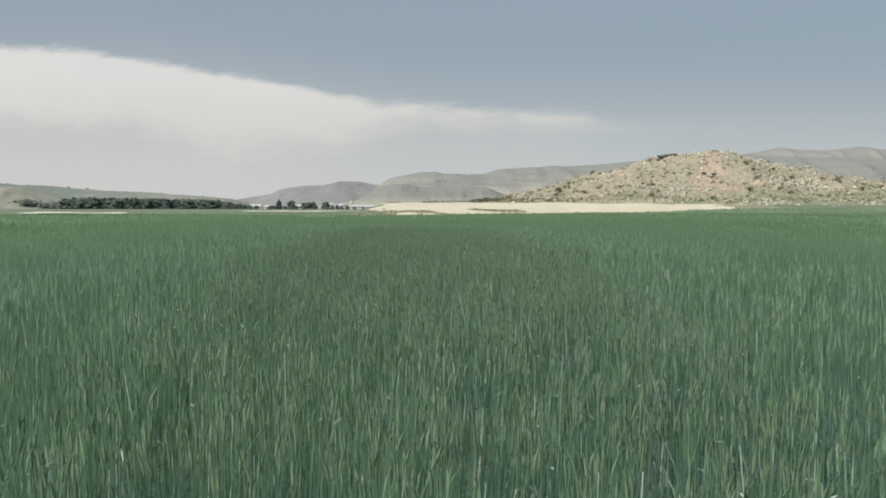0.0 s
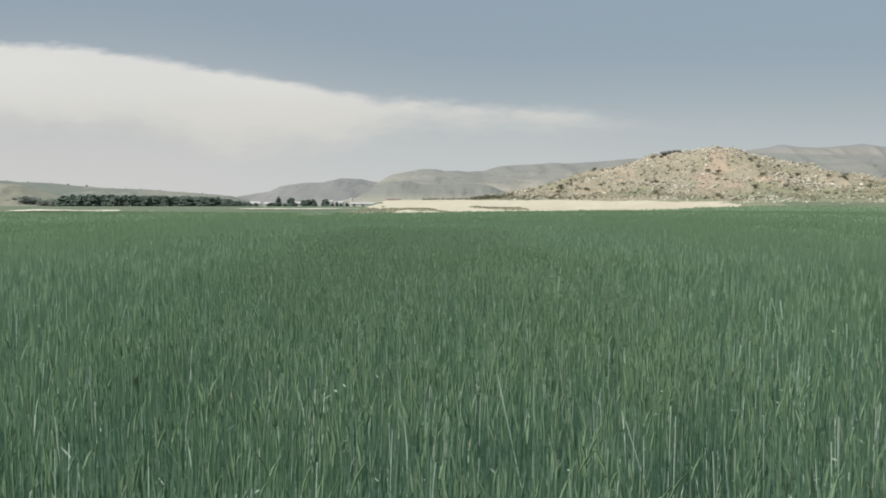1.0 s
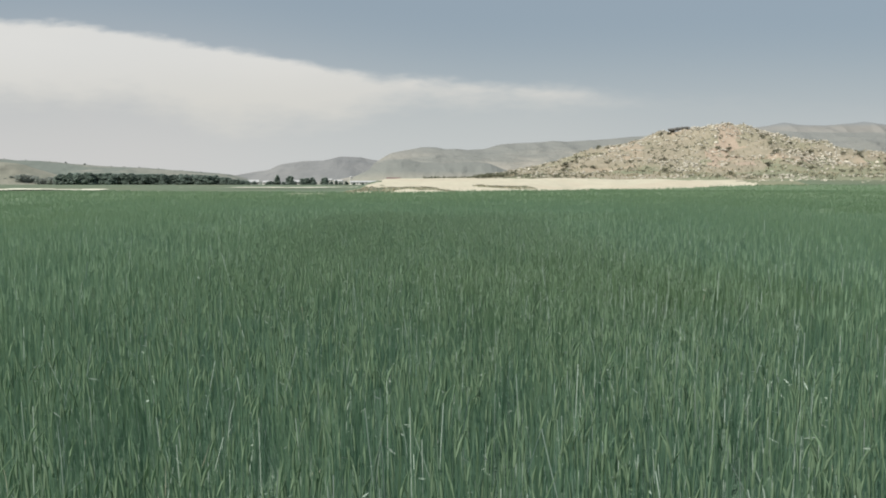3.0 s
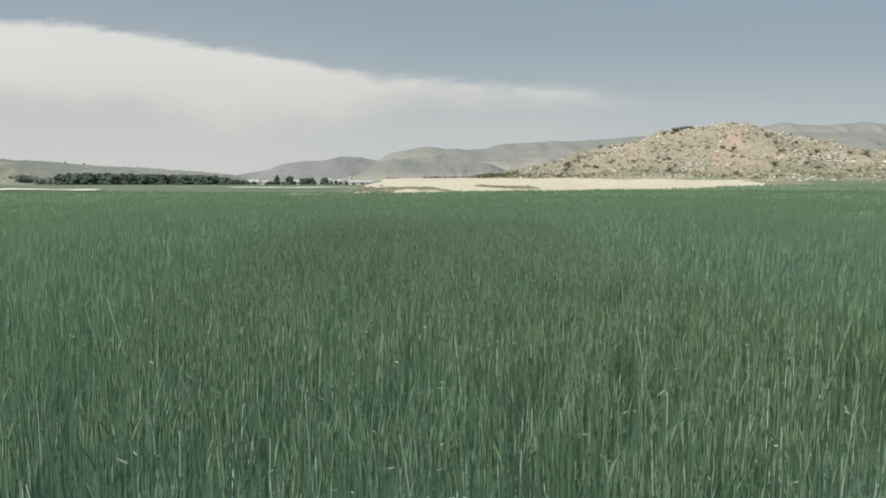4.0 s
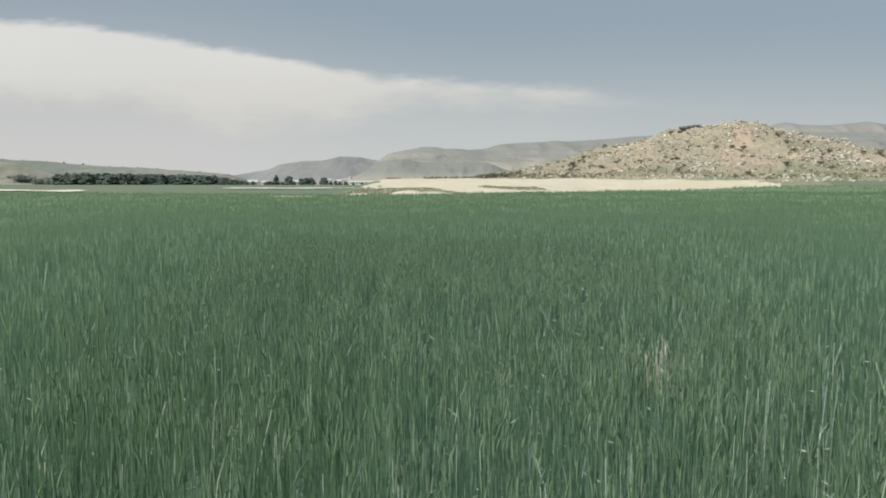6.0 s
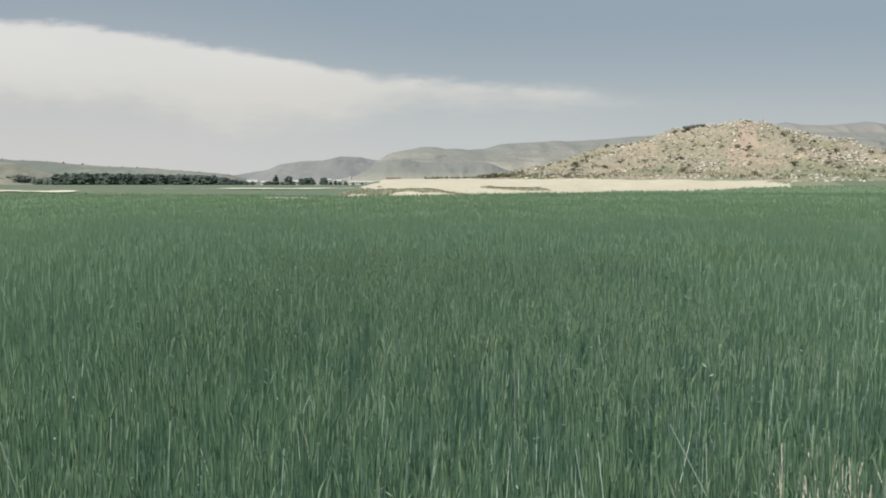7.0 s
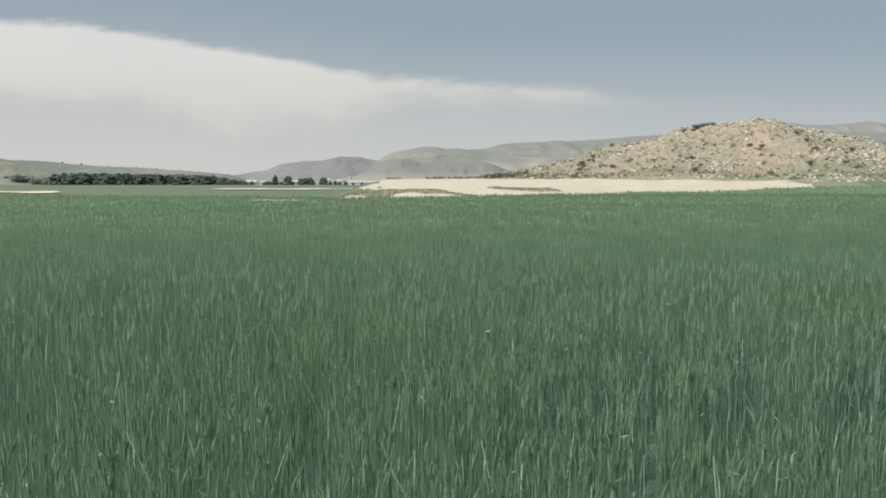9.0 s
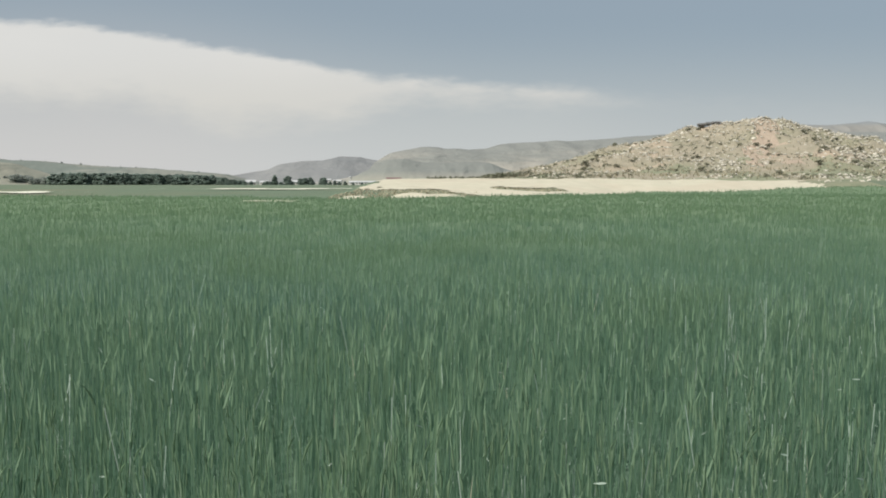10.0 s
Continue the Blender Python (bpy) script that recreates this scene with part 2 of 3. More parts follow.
class Waves:
    """Smooth noise between about -1 and 1, as a sum of turned sine waves."""

    def __init__(self, seed, size, octaves=4, count=7):
        r = np.random.RandomState(seed)
        self.terms = []
        for o in range(octaves):
            for _ in range(count):
                a = r.rand() * 2 * math.pi
                k = 2 * math.pi / size * 2 ** o * (0.7 + 0.6 * r.rand())
                self.terms.append((k * math.cos(a), k * math.sin(a), r.rand() * 6.283, 0.5 ** o / count ** 0.5))

    def __call__(self, x, y):
        x, y = np.asarray(x, float), np.asarray(y, float)
        out = np.zeros(np.broadcast(x, y).shape)
        for kx, ky, p, w in self.terms:
            out = out + w * np.sin(kx * x + ky * y + p)
        return out


# ---------------------------------------------------------------- the lie of the land
W_FIELD, W_EDGE, W_BANK, W_HILL, W_FINE, W_CRUMB = Waves(3, 30), Waves(5, 24), Waves(7, 9), Waves(11, 26), Waves(13, 5, 3), Waves(15, 1.8, 3)
EDGE_X = (-400, -60, -17, -13, -8, -3, 0, 10, 20, 45, 90, 160, 400)
EDGE_Y = (112, 100, 94, 88, 87.5, 93, 95, 104, 120, 134, 138, 141, 150)


def field_edge(x):
    """How far ahead the wheat reaches."""
    return np.interp(x, EDGE_X, EDGE_Y) + 1.6 * W_EDGE(x, 0)


def ground_z(x, y):
    x, y = np.asarray(x, float), np.asarray(y, float)
    east = step(4, 24, x)
    z = (0.13 + 0.05 * east) * step(40, 95, y) + 0.6 * step(95 + 18 * east, 140 + 12 * east, y)
    z = z + 0.36 * step(24, 54, x) * step(100, 134, y)
    slope = step(-15, -10, x) * step(np.minimum(field_edge(x), 136) + 1, 150, y)
    z = z + (1.75 - 0.62 * step(12, 54, x)) * slope + 0.09 * W_BANK(0.6 * x, 0.6 * y) * slope
    z = z + (0.46 + 0.30 * step(-8, -5, x)) * np.exp(-((y - 101) / 2.6) ** 2) * step(-12.0, -9.6, x) * (1 - step(-2, 6, x)) * (1 + 0.12 * W_FINE(x, 0 * y))      # lip of tipped soil
    z = z + 0.14 * np.exp(-((y - 139) / 5.0) ** 2) * (1 - step(-44, -30, x))       # low bank west
    z = z + 0.16 * np.exp(-((y - 191) / 7.0) ** 2) * (1 - step(-18, -10, x))
    return z + 0.03 * W_FIELD(x, y) * (1 - step(200, 900, y))


RIDGE = np.array([(16, 350, 3.2), (40, 327, 9.0), (53, 305, 13.0), (57, 262, 14.2), (59.5, 230, 15.8), (70, 224, 16.3), (80, 220, 15.6),
                  (87, 218, 13.3), (95, 215, 10.6), (113, 211, 7.7), (150, 206, 5.0), (200, 206, 3.0)], float)


def hill_z(x, y):
    """The rocky hill: a bent crest with flanks that ease out into the plain."""
    x, y = np.asarray(x, float), np.asarray(y, float)
    best, crest = np.full(x.shape, 1e9), np.zeros(x.shape)
    for a, b in zip(RIDGE[:-1], RIDGE[1:]):
        d = b[:2] - a[:2]
        s = np.clip(((x - a[0]) * d[0] + (y - a[1]) * d[1]) / (d @ d), 0, 1)
        r = np.hypot(x - a[0] - s * d[0], y - a[1] - s * d[1])
        near = r < best
        best, crest = np.where(near, r, best), np.where(near, a[2] + s * (b[2] - a[2]), crest)
    fall = np.exp(-(best / 25.0) ** 1.2)
    rise = (crest - 2.2) * fall
    return 2.2 + rise + (0.75 * W_HILL(x, y) + 0.28 * W_FINE(x, y)) * step(0.3, 4.0, rise) - 1.3 * (1 - step(0.2, 1.2, rise))


def land_z(x, y):
    return np.maximum(ground_z(x, y), hill_z(x, y))


def build_ground():
    grow = 12 * np.cumsum(1.115 ** np.arange(1, 36))
    xs = np.concatenate([-32 - grow[::-1] * 4650 / grow[-1], np.arange(-32, 64, 1.6), 64 + grow * 4650 / grow[-1]])
    far = np.cumsum(1.13 ** np.arange(1, 40))
    ys = np.concatenate([np.linspace(-300, 84, 40), np.arange(86, 172, 1.3), 172 + far * 4550 / far[-1]])
    X, Y = np.meshgrid(xs, ys)
    Z = ground_z(X, Y)
    f = grid_faces(len(xs), len(ys))
    cx, cy = X.ravel()[f].mean(1), Y.ravel()[f].mean(1)
    inside = (cy < field_edge(cx) + 1).astype(int)
    dry = (inside == 0) & (cx > -9 + 1.5 * W_BANK(cx, cy)) & (cx < 58) & (cy < 166)
    me = mesh_from("ground", np.stack([X, Y, Z], -1), f, [M_MEADOW, M_SOIL, M_DRYGROUND], True, np.where(dry, 2, inside))
    tagged(new("ground", me), "flat green plain with dark soil under the wheat", "ground", kind="structure")


def build_bank():
    """Sheets of bare pale soil on the slope beyond the wheat, with ragged edges."""
    xs, ys = np.arange(-13, 53, 0.2), np.arange(89, 164, 0.32)
    X, Y = np.meshgrid(xs, ys)
    ragged = 1.3 * W_BANK(X, Y) + 0.55 * W_CRUMB(X, Y)
    front = field_edge(X) + 1.0
    keep = (Y > front + 0.5 * ragged) & (X > -10.2 + 0.5 * ragged - 0.8 * (1 - step(101.5, 104, Y))) & (X < 49.5 + 0.6 * ragged) & (Y < 160 + 2 * ragged)
    gap = ((X + 5) / 7) ** 2 + ((Y - 111.5 - ragged) / 6.8) ** 2 < 1
    gap |= ((X - 8.0) / 4.4) ** 2 + ((Y - 124 - 0.6 * ragged) / 2.8) ** 2 < 1
    gap |= (np.abs(X + 7.5 + 0.3 * ragged) < 0.9) & (Y < 108)                    # a break in the tipped soil
    gap |= (X < -6) & (Y > 103.5 + 0.5 * ragged) & (Y < 118 - ragged)
    keep &= ~gap
    Z = np.maximum(ground_z(X, Y), hill_z(X, Y) * 0 - 9) + 0.07 + 0.02 * W_FINE(X, Y)
    f = grid_faces(len(xs), len(ys))
    f = f[keep.ravel()[f].all(1)]
    me = mesh_from("bare_soil_bank", np.stack([X, Y, Z], -1), f, M_SAND, True)
    tagged(new("bare_soil_bank", me), "bank of bare cream-coloured soil at the field's end", "soil bank", kind="structure")


def build_bank_grass():
    """Dry tufts in the hollows of the bank that the bare soil leaves free."""
    r = np.random.RandomState(23)
    x, y = np.concatenate([r.uniform(-13, 2, 3000), r.uniform(4, 12, 800)]), np.concatenate([r.uniform(104.5, 119, 3000), r.uniform(121, 127, 800)])
    n = len(x)
    p = np.stack([x, y, ground_z(x, y) - 0.03], 1)
    a, h = r.rand(n) * 6.283, 0.04 + 0.12 * r.rand(n)
    side = np.stack([np.cos(a), np.sin(a), 0 * a], 1) * 0.12
    tip = p + np.stack([0.1 * r.normal(size=n), 0.1 * r.normal(size=n), h], 1)
    v = np.stack([p - side, p + side, tip], 1).reshape(-1, 3)
    tagged(new("bank_grass", mesh_from("bank_grass", v, np.arange(3 * n).reshape(-1, 3), M_DRY)),
           "short brown dry grass between patches of bare soil", "grass", kind="stuff")


def build_track(name, label, x0, x1, yc, half, seed, bend=0.0):
    w = Waves(seed, 14, 4)
    xs, vs = np.arange(x0, x1, 0.8), np.linspace(-1.4, 1.4, 15)
    X, V = np.meshgrid(xs, vs)
    Y = yc + V * half + bend * (X - x0) / (x1 - x0)
    keep = np.abs(V) < 0.75 + 0.45 * w(X, Y) - 0.6 * step(0.7, 1.0, np.abs(2 * (X - x0) / (x1 - x0) - 1))
    Z = ground_z(X, Y) + 0.15
    f = grid_faces(len(xs), len(vs))
    f = f[keep.ravel()[f].all(1)]
    me = mesh_from(name, np.stack([X, Y, Z], -1), f, M_TRACK, True)
    tagged(new(name, me), label, "dirt track", kind="structure")


def build_hill():
    xs, ys = np.arange(-8, 240, 1.4), np.arange(150, 400, 1.6)
    X, Y = np.meshgrid(xs, ys)
    Z = hill_z(X, Y)
    f = grid_faces(len(xs), len(ys))
    cx, cy, cz = X.ravel()[f].mean(1), Y.ravel()[f].mean(1), Z.ravel()[f].mean(1)
    green = (cx > 62 + 5 * W_HILL(cx, cy)) & (cz < 6.2 + 1.2 * W_BANK(cx, cy) + 0.01 * (cx - 62)) & (cy < 215)
    green |= (cz < 4.4 + 0.9 * W_BANK(cx, cy)) & (cx < 54) & (W_HILL(cx, cy) > 0.0)
    s = np.clip((222 - cy) / 30, 0, 1)                      # washed-out gully below the summit
    gully = (np.abs(cx - (71.5 - 9.5 * s)) < 1.6 + 2.0 * s + 2.2 * W_BANK(cx, cy)) & (cy > 186) & (cy < 228)
    index = np.where(gully, 2, green.astype(int))
    me = mesh_from("rocky_hill", np.stack([X, Y, Z], -1), f, [M_HILL, M_FOOT, M_GULLY], True, index)
    tagged(new("rocky_hill", me), "tan rocky hill with sparse dry grass", "hill", kind="structure")


def build_range(name, label, mat, far, depth, px, heights, seed, rough, rugged):
    """A far range: px across, crest heights there, falling off ahead and behind."""
    xs = np.linspace(px[0], px[-1], 280)
    vs = np.linspace(-1, 1, 30)
    X, V = np.meshgrid(xs, vs)
    w, w2 = Waves(seed, far * 0.16, 5), Waves(seed + 1, far * 0.035, 3)
    bow = 0.15 * depth * np.sin(X / depth * 1.3)
    H = np.interp(X, px, heights)
    prof = np.cos(V * math.pi / 2) ** 1.2
    Y = far + V * depth + bow
    ribs = 1 - np.abs(np.sin(X / (0.055 * far) + 1.7 * w(X, 0.4 * Y)))             # spurs and gullies that run down the face
    spur = 1 + (0.12 * w(X * 1.2, Y * 0.5) - 0.16 * (1 - ribs)) * (1 - prof ** 3)
    Z = H * prof * spur + rugged * w2(X, Y) * prof ** 0.5 * (1 - prof ** 6) + rough * (w(X * 1.5, 40 + 0 * Y) + 0.4 * w2(X, 0 * Y)) * prof - 1.5
    me = mesh_from(name, np.stack([X, Y, Z], -1), grid_faces(len(xs), len(vs)), mat, True)
    tagged(new(name, me), label, "hills", kind="structure")


build_ground()
build_bank()
build_bank_grass()
build_hill()
build_track("dirt_track_west", "pale dirt track across the meadow", -67, -49.5, 134, 4.6, 21)
build_track("dirt_track_short", "thin broken strip of pale dirt in the meadow", -50, -44, 134, 1.2, 26)
build_track("dirt_track_middle", "pale dirt track beyond the wheat", -47, -12, 188.5, 7.0, 22, 4)
build_track("dirt_track_far", "thin pale dirt track beside green meadow", -55, -28, 183, 1.8, 23, 3)
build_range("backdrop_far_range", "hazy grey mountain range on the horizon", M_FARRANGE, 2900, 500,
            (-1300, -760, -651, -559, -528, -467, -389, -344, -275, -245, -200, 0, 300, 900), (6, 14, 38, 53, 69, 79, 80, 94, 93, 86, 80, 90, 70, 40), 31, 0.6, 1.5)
build_range("backdrop_east_range", "far crest with dark woods, tinted blue-grey by haze, behind the rocky hill", M_EASTRANGE, 2700, 400,
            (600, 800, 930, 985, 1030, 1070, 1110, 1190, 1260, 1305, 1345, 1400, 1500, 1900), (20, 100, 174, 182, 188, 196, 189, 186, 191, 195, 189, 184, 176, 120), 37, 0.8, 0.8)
build_range("backdrop_dry_range", "hazy dry hills with tan and grey-green slopes", M_RANGE, 1650, 320,
            (-260, -140, -126, -100, -65, -43, -12, 2, 27, 49, 79, 110, 160, 240, 320, 400, 480, 590, 700, 790, 860, 1300, 1700),
            (0, 22, 46, 62, 69, 73, 74, 70, 71, 69, 71, 80, 84, 87, 92, 98, 103, 110, 104, 102, 100, 90, 60), 33, 0.8, 0.8)
build_range("backdrop_dark_spur", "spur with a darker crest before the dry hills", M_SPUR, 1300, 170,
            (-150, -133, -113, -82, -60, -34, 14, 49, 71, 102, 137, 170), (0, 15, 24, 38, 40, 36, 36, 37, 34, 23, 15, 0), 39, 0.5, 0.5)
WEST_X = (-1700, -1200, -899, -871, -777, -674, -583, -516, -422, -390, -330)
WEST_Z = (86, 76, 54, 50.5, 46, 39, 34, 29.5, 22, 12, 0)
build_range("backdrop_west_hill", "low dry hill with a green top behind the wood", M_WEST, 1700, 300, WEST_X, WEST_Z, 35, 0.7, 0.6)
build_range("backdrop_tan_slope", "bare tan slope before the low western hill", M_TANHILL, 1400, 150,
            (-1300, -1000, -835, -740, -702, -667, -645, -600), (62, 52, 44, 41, 36, 24, 17, 0), 43, 0.5, 0.6)


# ---------------------------------------------------------------- trees, shrubs, rocks
def leaf_quads(r, centres, radii, count, size):
    """Small leaf clumps strewn over the outer part of some ellipsoids."""
    k = r.randint(0, len(centres), count)
    d = r.normal(size=(count, 3))
    d /= np.linalg.norm(d, axis=1)[:, None]
    c = centres[k] + d * radii[k] * (0.55 + 0.5 * r.rand(count, 1) ** 0.6)
    face = d + 0.45 * r.normal(size=(count, 3))          # leaves look outwards, more or less
    a = np.cross(face, r.normal(size=(count, 3)))
    a /= np.linalg.norm(a, axis=1)[:, None]
    b = np.cross(a, face)
    b /= np.linalg.norm(b, axis=1)[:, None]
    s = size * (0.6 + 0.8 * r.rand(count, 1))
    a, b = a * s, b * s * 0.7
    v = np.stack([c - a, c + b, c + a * 0.8, c - b], 1).reshape(-1, 3)
    return v, np.arange(count * 4).reshape(-1, 4)


def limb(bm, a, b, ra, rb, sides=6):
    a, b = Vector(a), Vector(b)
    q = (b - a).to_track_quat("Z", "Y")
    rings = []
    for p, r in ((a, ra), (b, rb)):
        rings.append([bm.verts.new(p + q @ Vector((r * math.cos(i * 2 * math.pi / sides), r * math.sin(i * 2 * math.pi / sides), 0))) for i in range(sides)])
    for i in range(sides):
        bm.faces.new((rings[0][i], rings[0][(i + 1) % sides], rings[1][(i + 1) % sides], rings[1][i]))
    bm.faces.new(rings[1])


def make_tree(seed, h, wide, label, leaves=420, low=0.12, leaf_mat=None, size=0.07):
    r = np.random.RandomState(seed)
    ob = new("tree")
    bm = bmesh.new()
    limb(bm, (0, 0, -0.6), (0.02 * h, 0, h * 0.45), 0.028 * h, 0.016 * h, 8)
    limb(bm, (0.02 * h, 0, h * 0.45), (0, 0.02 * h, h * 0.85), 0.016 * h, 0.004 * h, 6)
    n = 9
    cs, rs = [], []
    for i in range(n):
        z = h * (low + 0.16 + (0.92 - low - 0.2) * i / (n - 1))
        a = i * 2.4 + r.rand()
        reach = wide * (1.0 - 0.65 * (i / (n - 1)) ** 1.6) * (0.35 + 0.3 * r.rand())
        c = (reach * math.cos(a), reach * math.sin(a), z)
        if i % 2 == 0 and i < 8:
            limb(bm, (0, 0, z - 0.12 * h), c, 0.009 * h, 0.003 * h, 5)
        cs.append(c)
        rs.append((wide * 0.55 * (1 - 0.4 * i / n) * (0.8 + 0.4 * r.rand()),) * 2 + (h * 0.15 * (0.8 + 0.5 * r.rand()),))
    part("trunk", bm, M_BARK, ob)
    v, f = leaf_quads(r, np.array(cs), np.array(rs), leaves, size * h)
    crown = new("crown", mesh_from("crown", v, f, leaf_mat or M_TREE))
    crown.parent = ob
    return tagged(ob, label, "tree")


def make_shrub(seed, h):
    r = np.random.RandomState(seed)
    ob = new("shrub")
    bm = bmesh.new()
    cs, rs = [], []
    for i in range(6):
        a = i * 1.05 + r.rand()
        d = h * (0.15 + 0.45 * r.rand())
        c = (d * math.cos(a), d * math.sin(a), h * (0.3 + 0.35 * r.rand()))
        limb(bm, (0, 0, -0.2), c, 0.035 * h, 0.012 * h, 5)
        cs.append(c)
        rs.append((h * 0.34, h * 0.34, h * (0.25 + 0.15 * r.rand())))
    part("branches", bm, M_BARK, ob)
    v, f = leaf_quads(r, np.array(cs), np.array(rs), 190, 0.10 * h)
    fo = new("foliage", mesh_from("foliage", v, f, M_SHRUB))
    fo.parent = ob
    return tagged(ob, "low dark green shrub on the stony slope", "shrub", "shrubs on the rocky hill")


def rock_bm(seed, flat=0.65, sub=2, cuts=5):
    """A weathered block: a ball cut by several planes and roughened."""
    r = np.random.RandomState(seed)
    bm = bmesh.new()
    bmesh.ops.create_icosphere(bm, subdivisions=sub, radius=1.0)
    planes = []
    for _ in range(cuts):
        d = r.normal(size=3)
        planes.append((Vector(d / np.linalg.norm(d)), 0.55 + 0.3 * r.rand()))
    for v in bm.verts:
        for d, lim in planes:
            over = v.co.dot(d) - lim
            if over > 0:
                v.co -= d * over
        v.co *= 1 + 0.12 * noise.noise(v.co * 2.3 + Vector((seed, 0, 0)))
        v.co.z *= flat
    return bm


def make_boulder(seed, name="boulder"):
    bm = rock_bm(seed, 0.55 + 0.3 * ((seed * 37) % 10) / 10)
    me = bpy.data.meshes.new(name)
    bm.to_mesh(me)
    bm.free()
    me.materials.append(M_ROCK)
    return tagged(new(name, me), "pale weathered limestone boulder on the hillside", "boulder", "boulders on the rocky hill")


def scatter_on_hill(r, count, chance):
    """Spots on the hill's near face, kept by a chance that varies over it."""
    out = np.zeros((0, 3))
    while len(out) < count:
        x, y = 10 + 125 * r.rand(4000), 156 + 190 * r.rand(4000)
        z = hill_z(x, y)
        near_face = hill_z(x, y + 2.0) > hill_z(x, y - 2.0) - 0.25
        ok = (z > 2.6) & near_face & (r.rand(4000) < chance(x, y, z))
        out = np.concatenate([out, np.stack([x, y, z], 1)[ok]])
    return out[:count]


def build_hill_things():
    r = np.random.RandomState(5)
    patch = Waves(41, 22, 3)

    boulders = [make_boulder(60 + i) for i in range(7)]
    first = set()
    for x, y, z in scatter_on_hill(r, 295, lambda x, y, z: (0.05 + 0.7 * (z / 17) + 0.3 * patch(x, y)) * (0.25 + 0.75 * step(3.5, 7, z))):
        k = r.randint(7)
        s = 0.20 + 0.30 * r.rand() ** 2.2
        m = pose(x, y, z + 0.1 * s, r.uniform(-15, 15), r.uniform(-15, 15), r.rand() * 360)
        b = boulders[k]
        if k not in first:
            first.add(k)
            b.matrix_basis = m
        else:
            b = copy_thing(b, m)
        b.scale = (s * (0.8 + 0.6 * r.rand()), s, s * (0.7 + 0.5 * r.rand()))
    shrubs = [make_shrub(80 + i, 1.0) for i in range(5)]
    first = set()
    for x, y, z in scatter_on_hill(r, 295, lambda x, y, z: (0.45 - 0.5 * patch(x, y)) * (0.3 + 0.7 * step(3.2, 6, z))):
        k = r.randint(5)
        s = 0.38 + 0.75 * r.rand() ** 2
        m = pose(x, y, z, 0, 0, r.rand() * 360)
        b = shrubs[k]
        if k not in first:
            first.add(k)
            b.matrix_basis = m
        else:
            b = copy_thing(b, m)
        b.scale = (s * 1.15, s * 1.15, s)
    x, y = 54.0, 303.0
    lone = copy_thing(shrubs[0], pose(x, y, float(hill_z(x, y))))
    lone.scale = (1.5, 1.5, 2.6)
    tagged(lone, "lone tall dark bush on the hill's spur")
    # loose stones and dry tufts, too many to count
    base = rock_bm(99, 0.6, 1, 4)
    bv = np.array([v.co[:] for v in base.verts])
    bf = np.array([[v.index for v in f.verts] for f in base.faces])
    base.free()
    pts = scatter_on_hill(r, 9000, lambda x, y, z: (0.1 + 0.55 * (z / 17) + 0.5 * patch(x + 30, y)) * (0.25 + 0.75 * step(3.5, 7, z)))
    vs, fs = [], []
    for i, (x, y, z) in enumerate(pts):
        s = 0.13 + 0.36 * r.rand() ** 2.4
        a = r.rand() * 6.283
        rot = np.array([[math.cos(a), -math.sin(a), 0], [math.sin(a), math.cos(a), 0], [0, 0, 1]])
        vs.append(bv * s * (0.7 + 0.6 * r.rand(3)) @ rot.T + (x, y, z + 0.03))
        fs.append(bf + i * len(bv))
    tagged(new("loose_stones", mesh_from("loose_stones", np.concatenate(vs), np.concatenate(fs), M_ROCK)),
           "loose pale stones strewn over the hillside", "stones", kind="stuff")
    pts = np.array(scatter_on_hill(r, 3800, lambda x, y, z: 0.5 - 0.5 * patch(x, y)))
    n = len(pts)
    k = 5
    p = np.repeat(pts, k, 0)
    a = r.rand(n * k) * 6.283
    lean = 0.25 * r.rand(n * k)
    h = 0.25 + 0.35 * r.rand(n * k)
    side = np.stack([-np.sin(a), np.cos(a), 0 * a], 1) * 0.09
    tip = p + np.stack([np.cos(a) * lean, np.sin(a) * lean, h], 1)
    v = np.stack([p - side, p + side, tip], 1).reshape(-1, 3)
    tagged(new("hill_grass", mesh_from("hill_grass", v, np.arange(n * k * 3).reshape(-1, 3), M_DRY)),
           "dry tufts of grass on the hillside", "grass", kind="stuff")
    # low scrub between the stones
    pts = np.array(scatter_on_hill(r, 6500, lambda x, y, z: 0.5 + 0.6 * patch(x + 60, y)))
    rad = 0.14 + 0.30 * r.rand(len(pts), 1) ** 1.8
    k = r.randint(0, len(pts), len(pts) * 15)
    d = r.normal(size=(len(k), 3))
    d[:, 2] = np.abs(d[:, 2])
    d /= np.linalg.norm(d, axis=1)[:, None]
    c = pts[k] + d * rad[k] * (0.5 + 0.5 * r.rand(len(k), 1)) * (1, 1, 0.8)
    e, g = r.normal(size=(2, len(k), 3)) * 0.3 * rad[k][None]
    v = np.stack([c - e, c + g, c + e], 1).reshape(-1, 3)
    tagged(new("hill_scrub", mesh_from("hill_scrub", v, np.arange(len(v)).reshape(-1, 3), M_SHRUB)),
           "low dark scrub between the stones of the hillside", "scrub", kind="stuff")
    # stones cleared from the field, in a row along its end
    rubble = [make_boulder(140 + i, "field_stone") for i in range(3)]
    for i in range(150):
        x = 51 + 75 * (i + r.rand()) / 150
        y = 149 + 0.09 * (x - 51) + 2.2 * r.normal()
        s = 0.12 + 0.17 * r.rand() ** 2
        m = pose(x, y, float(land_z(x, y)) + 0.12 * s, r.uniform(-15, 15), r.uniform(-15, 15), r.rand() * 360)
        b = rubble[i] if i < 3 else copy_thing(rubble[i % 3], m)
        b.matrix_basis = m
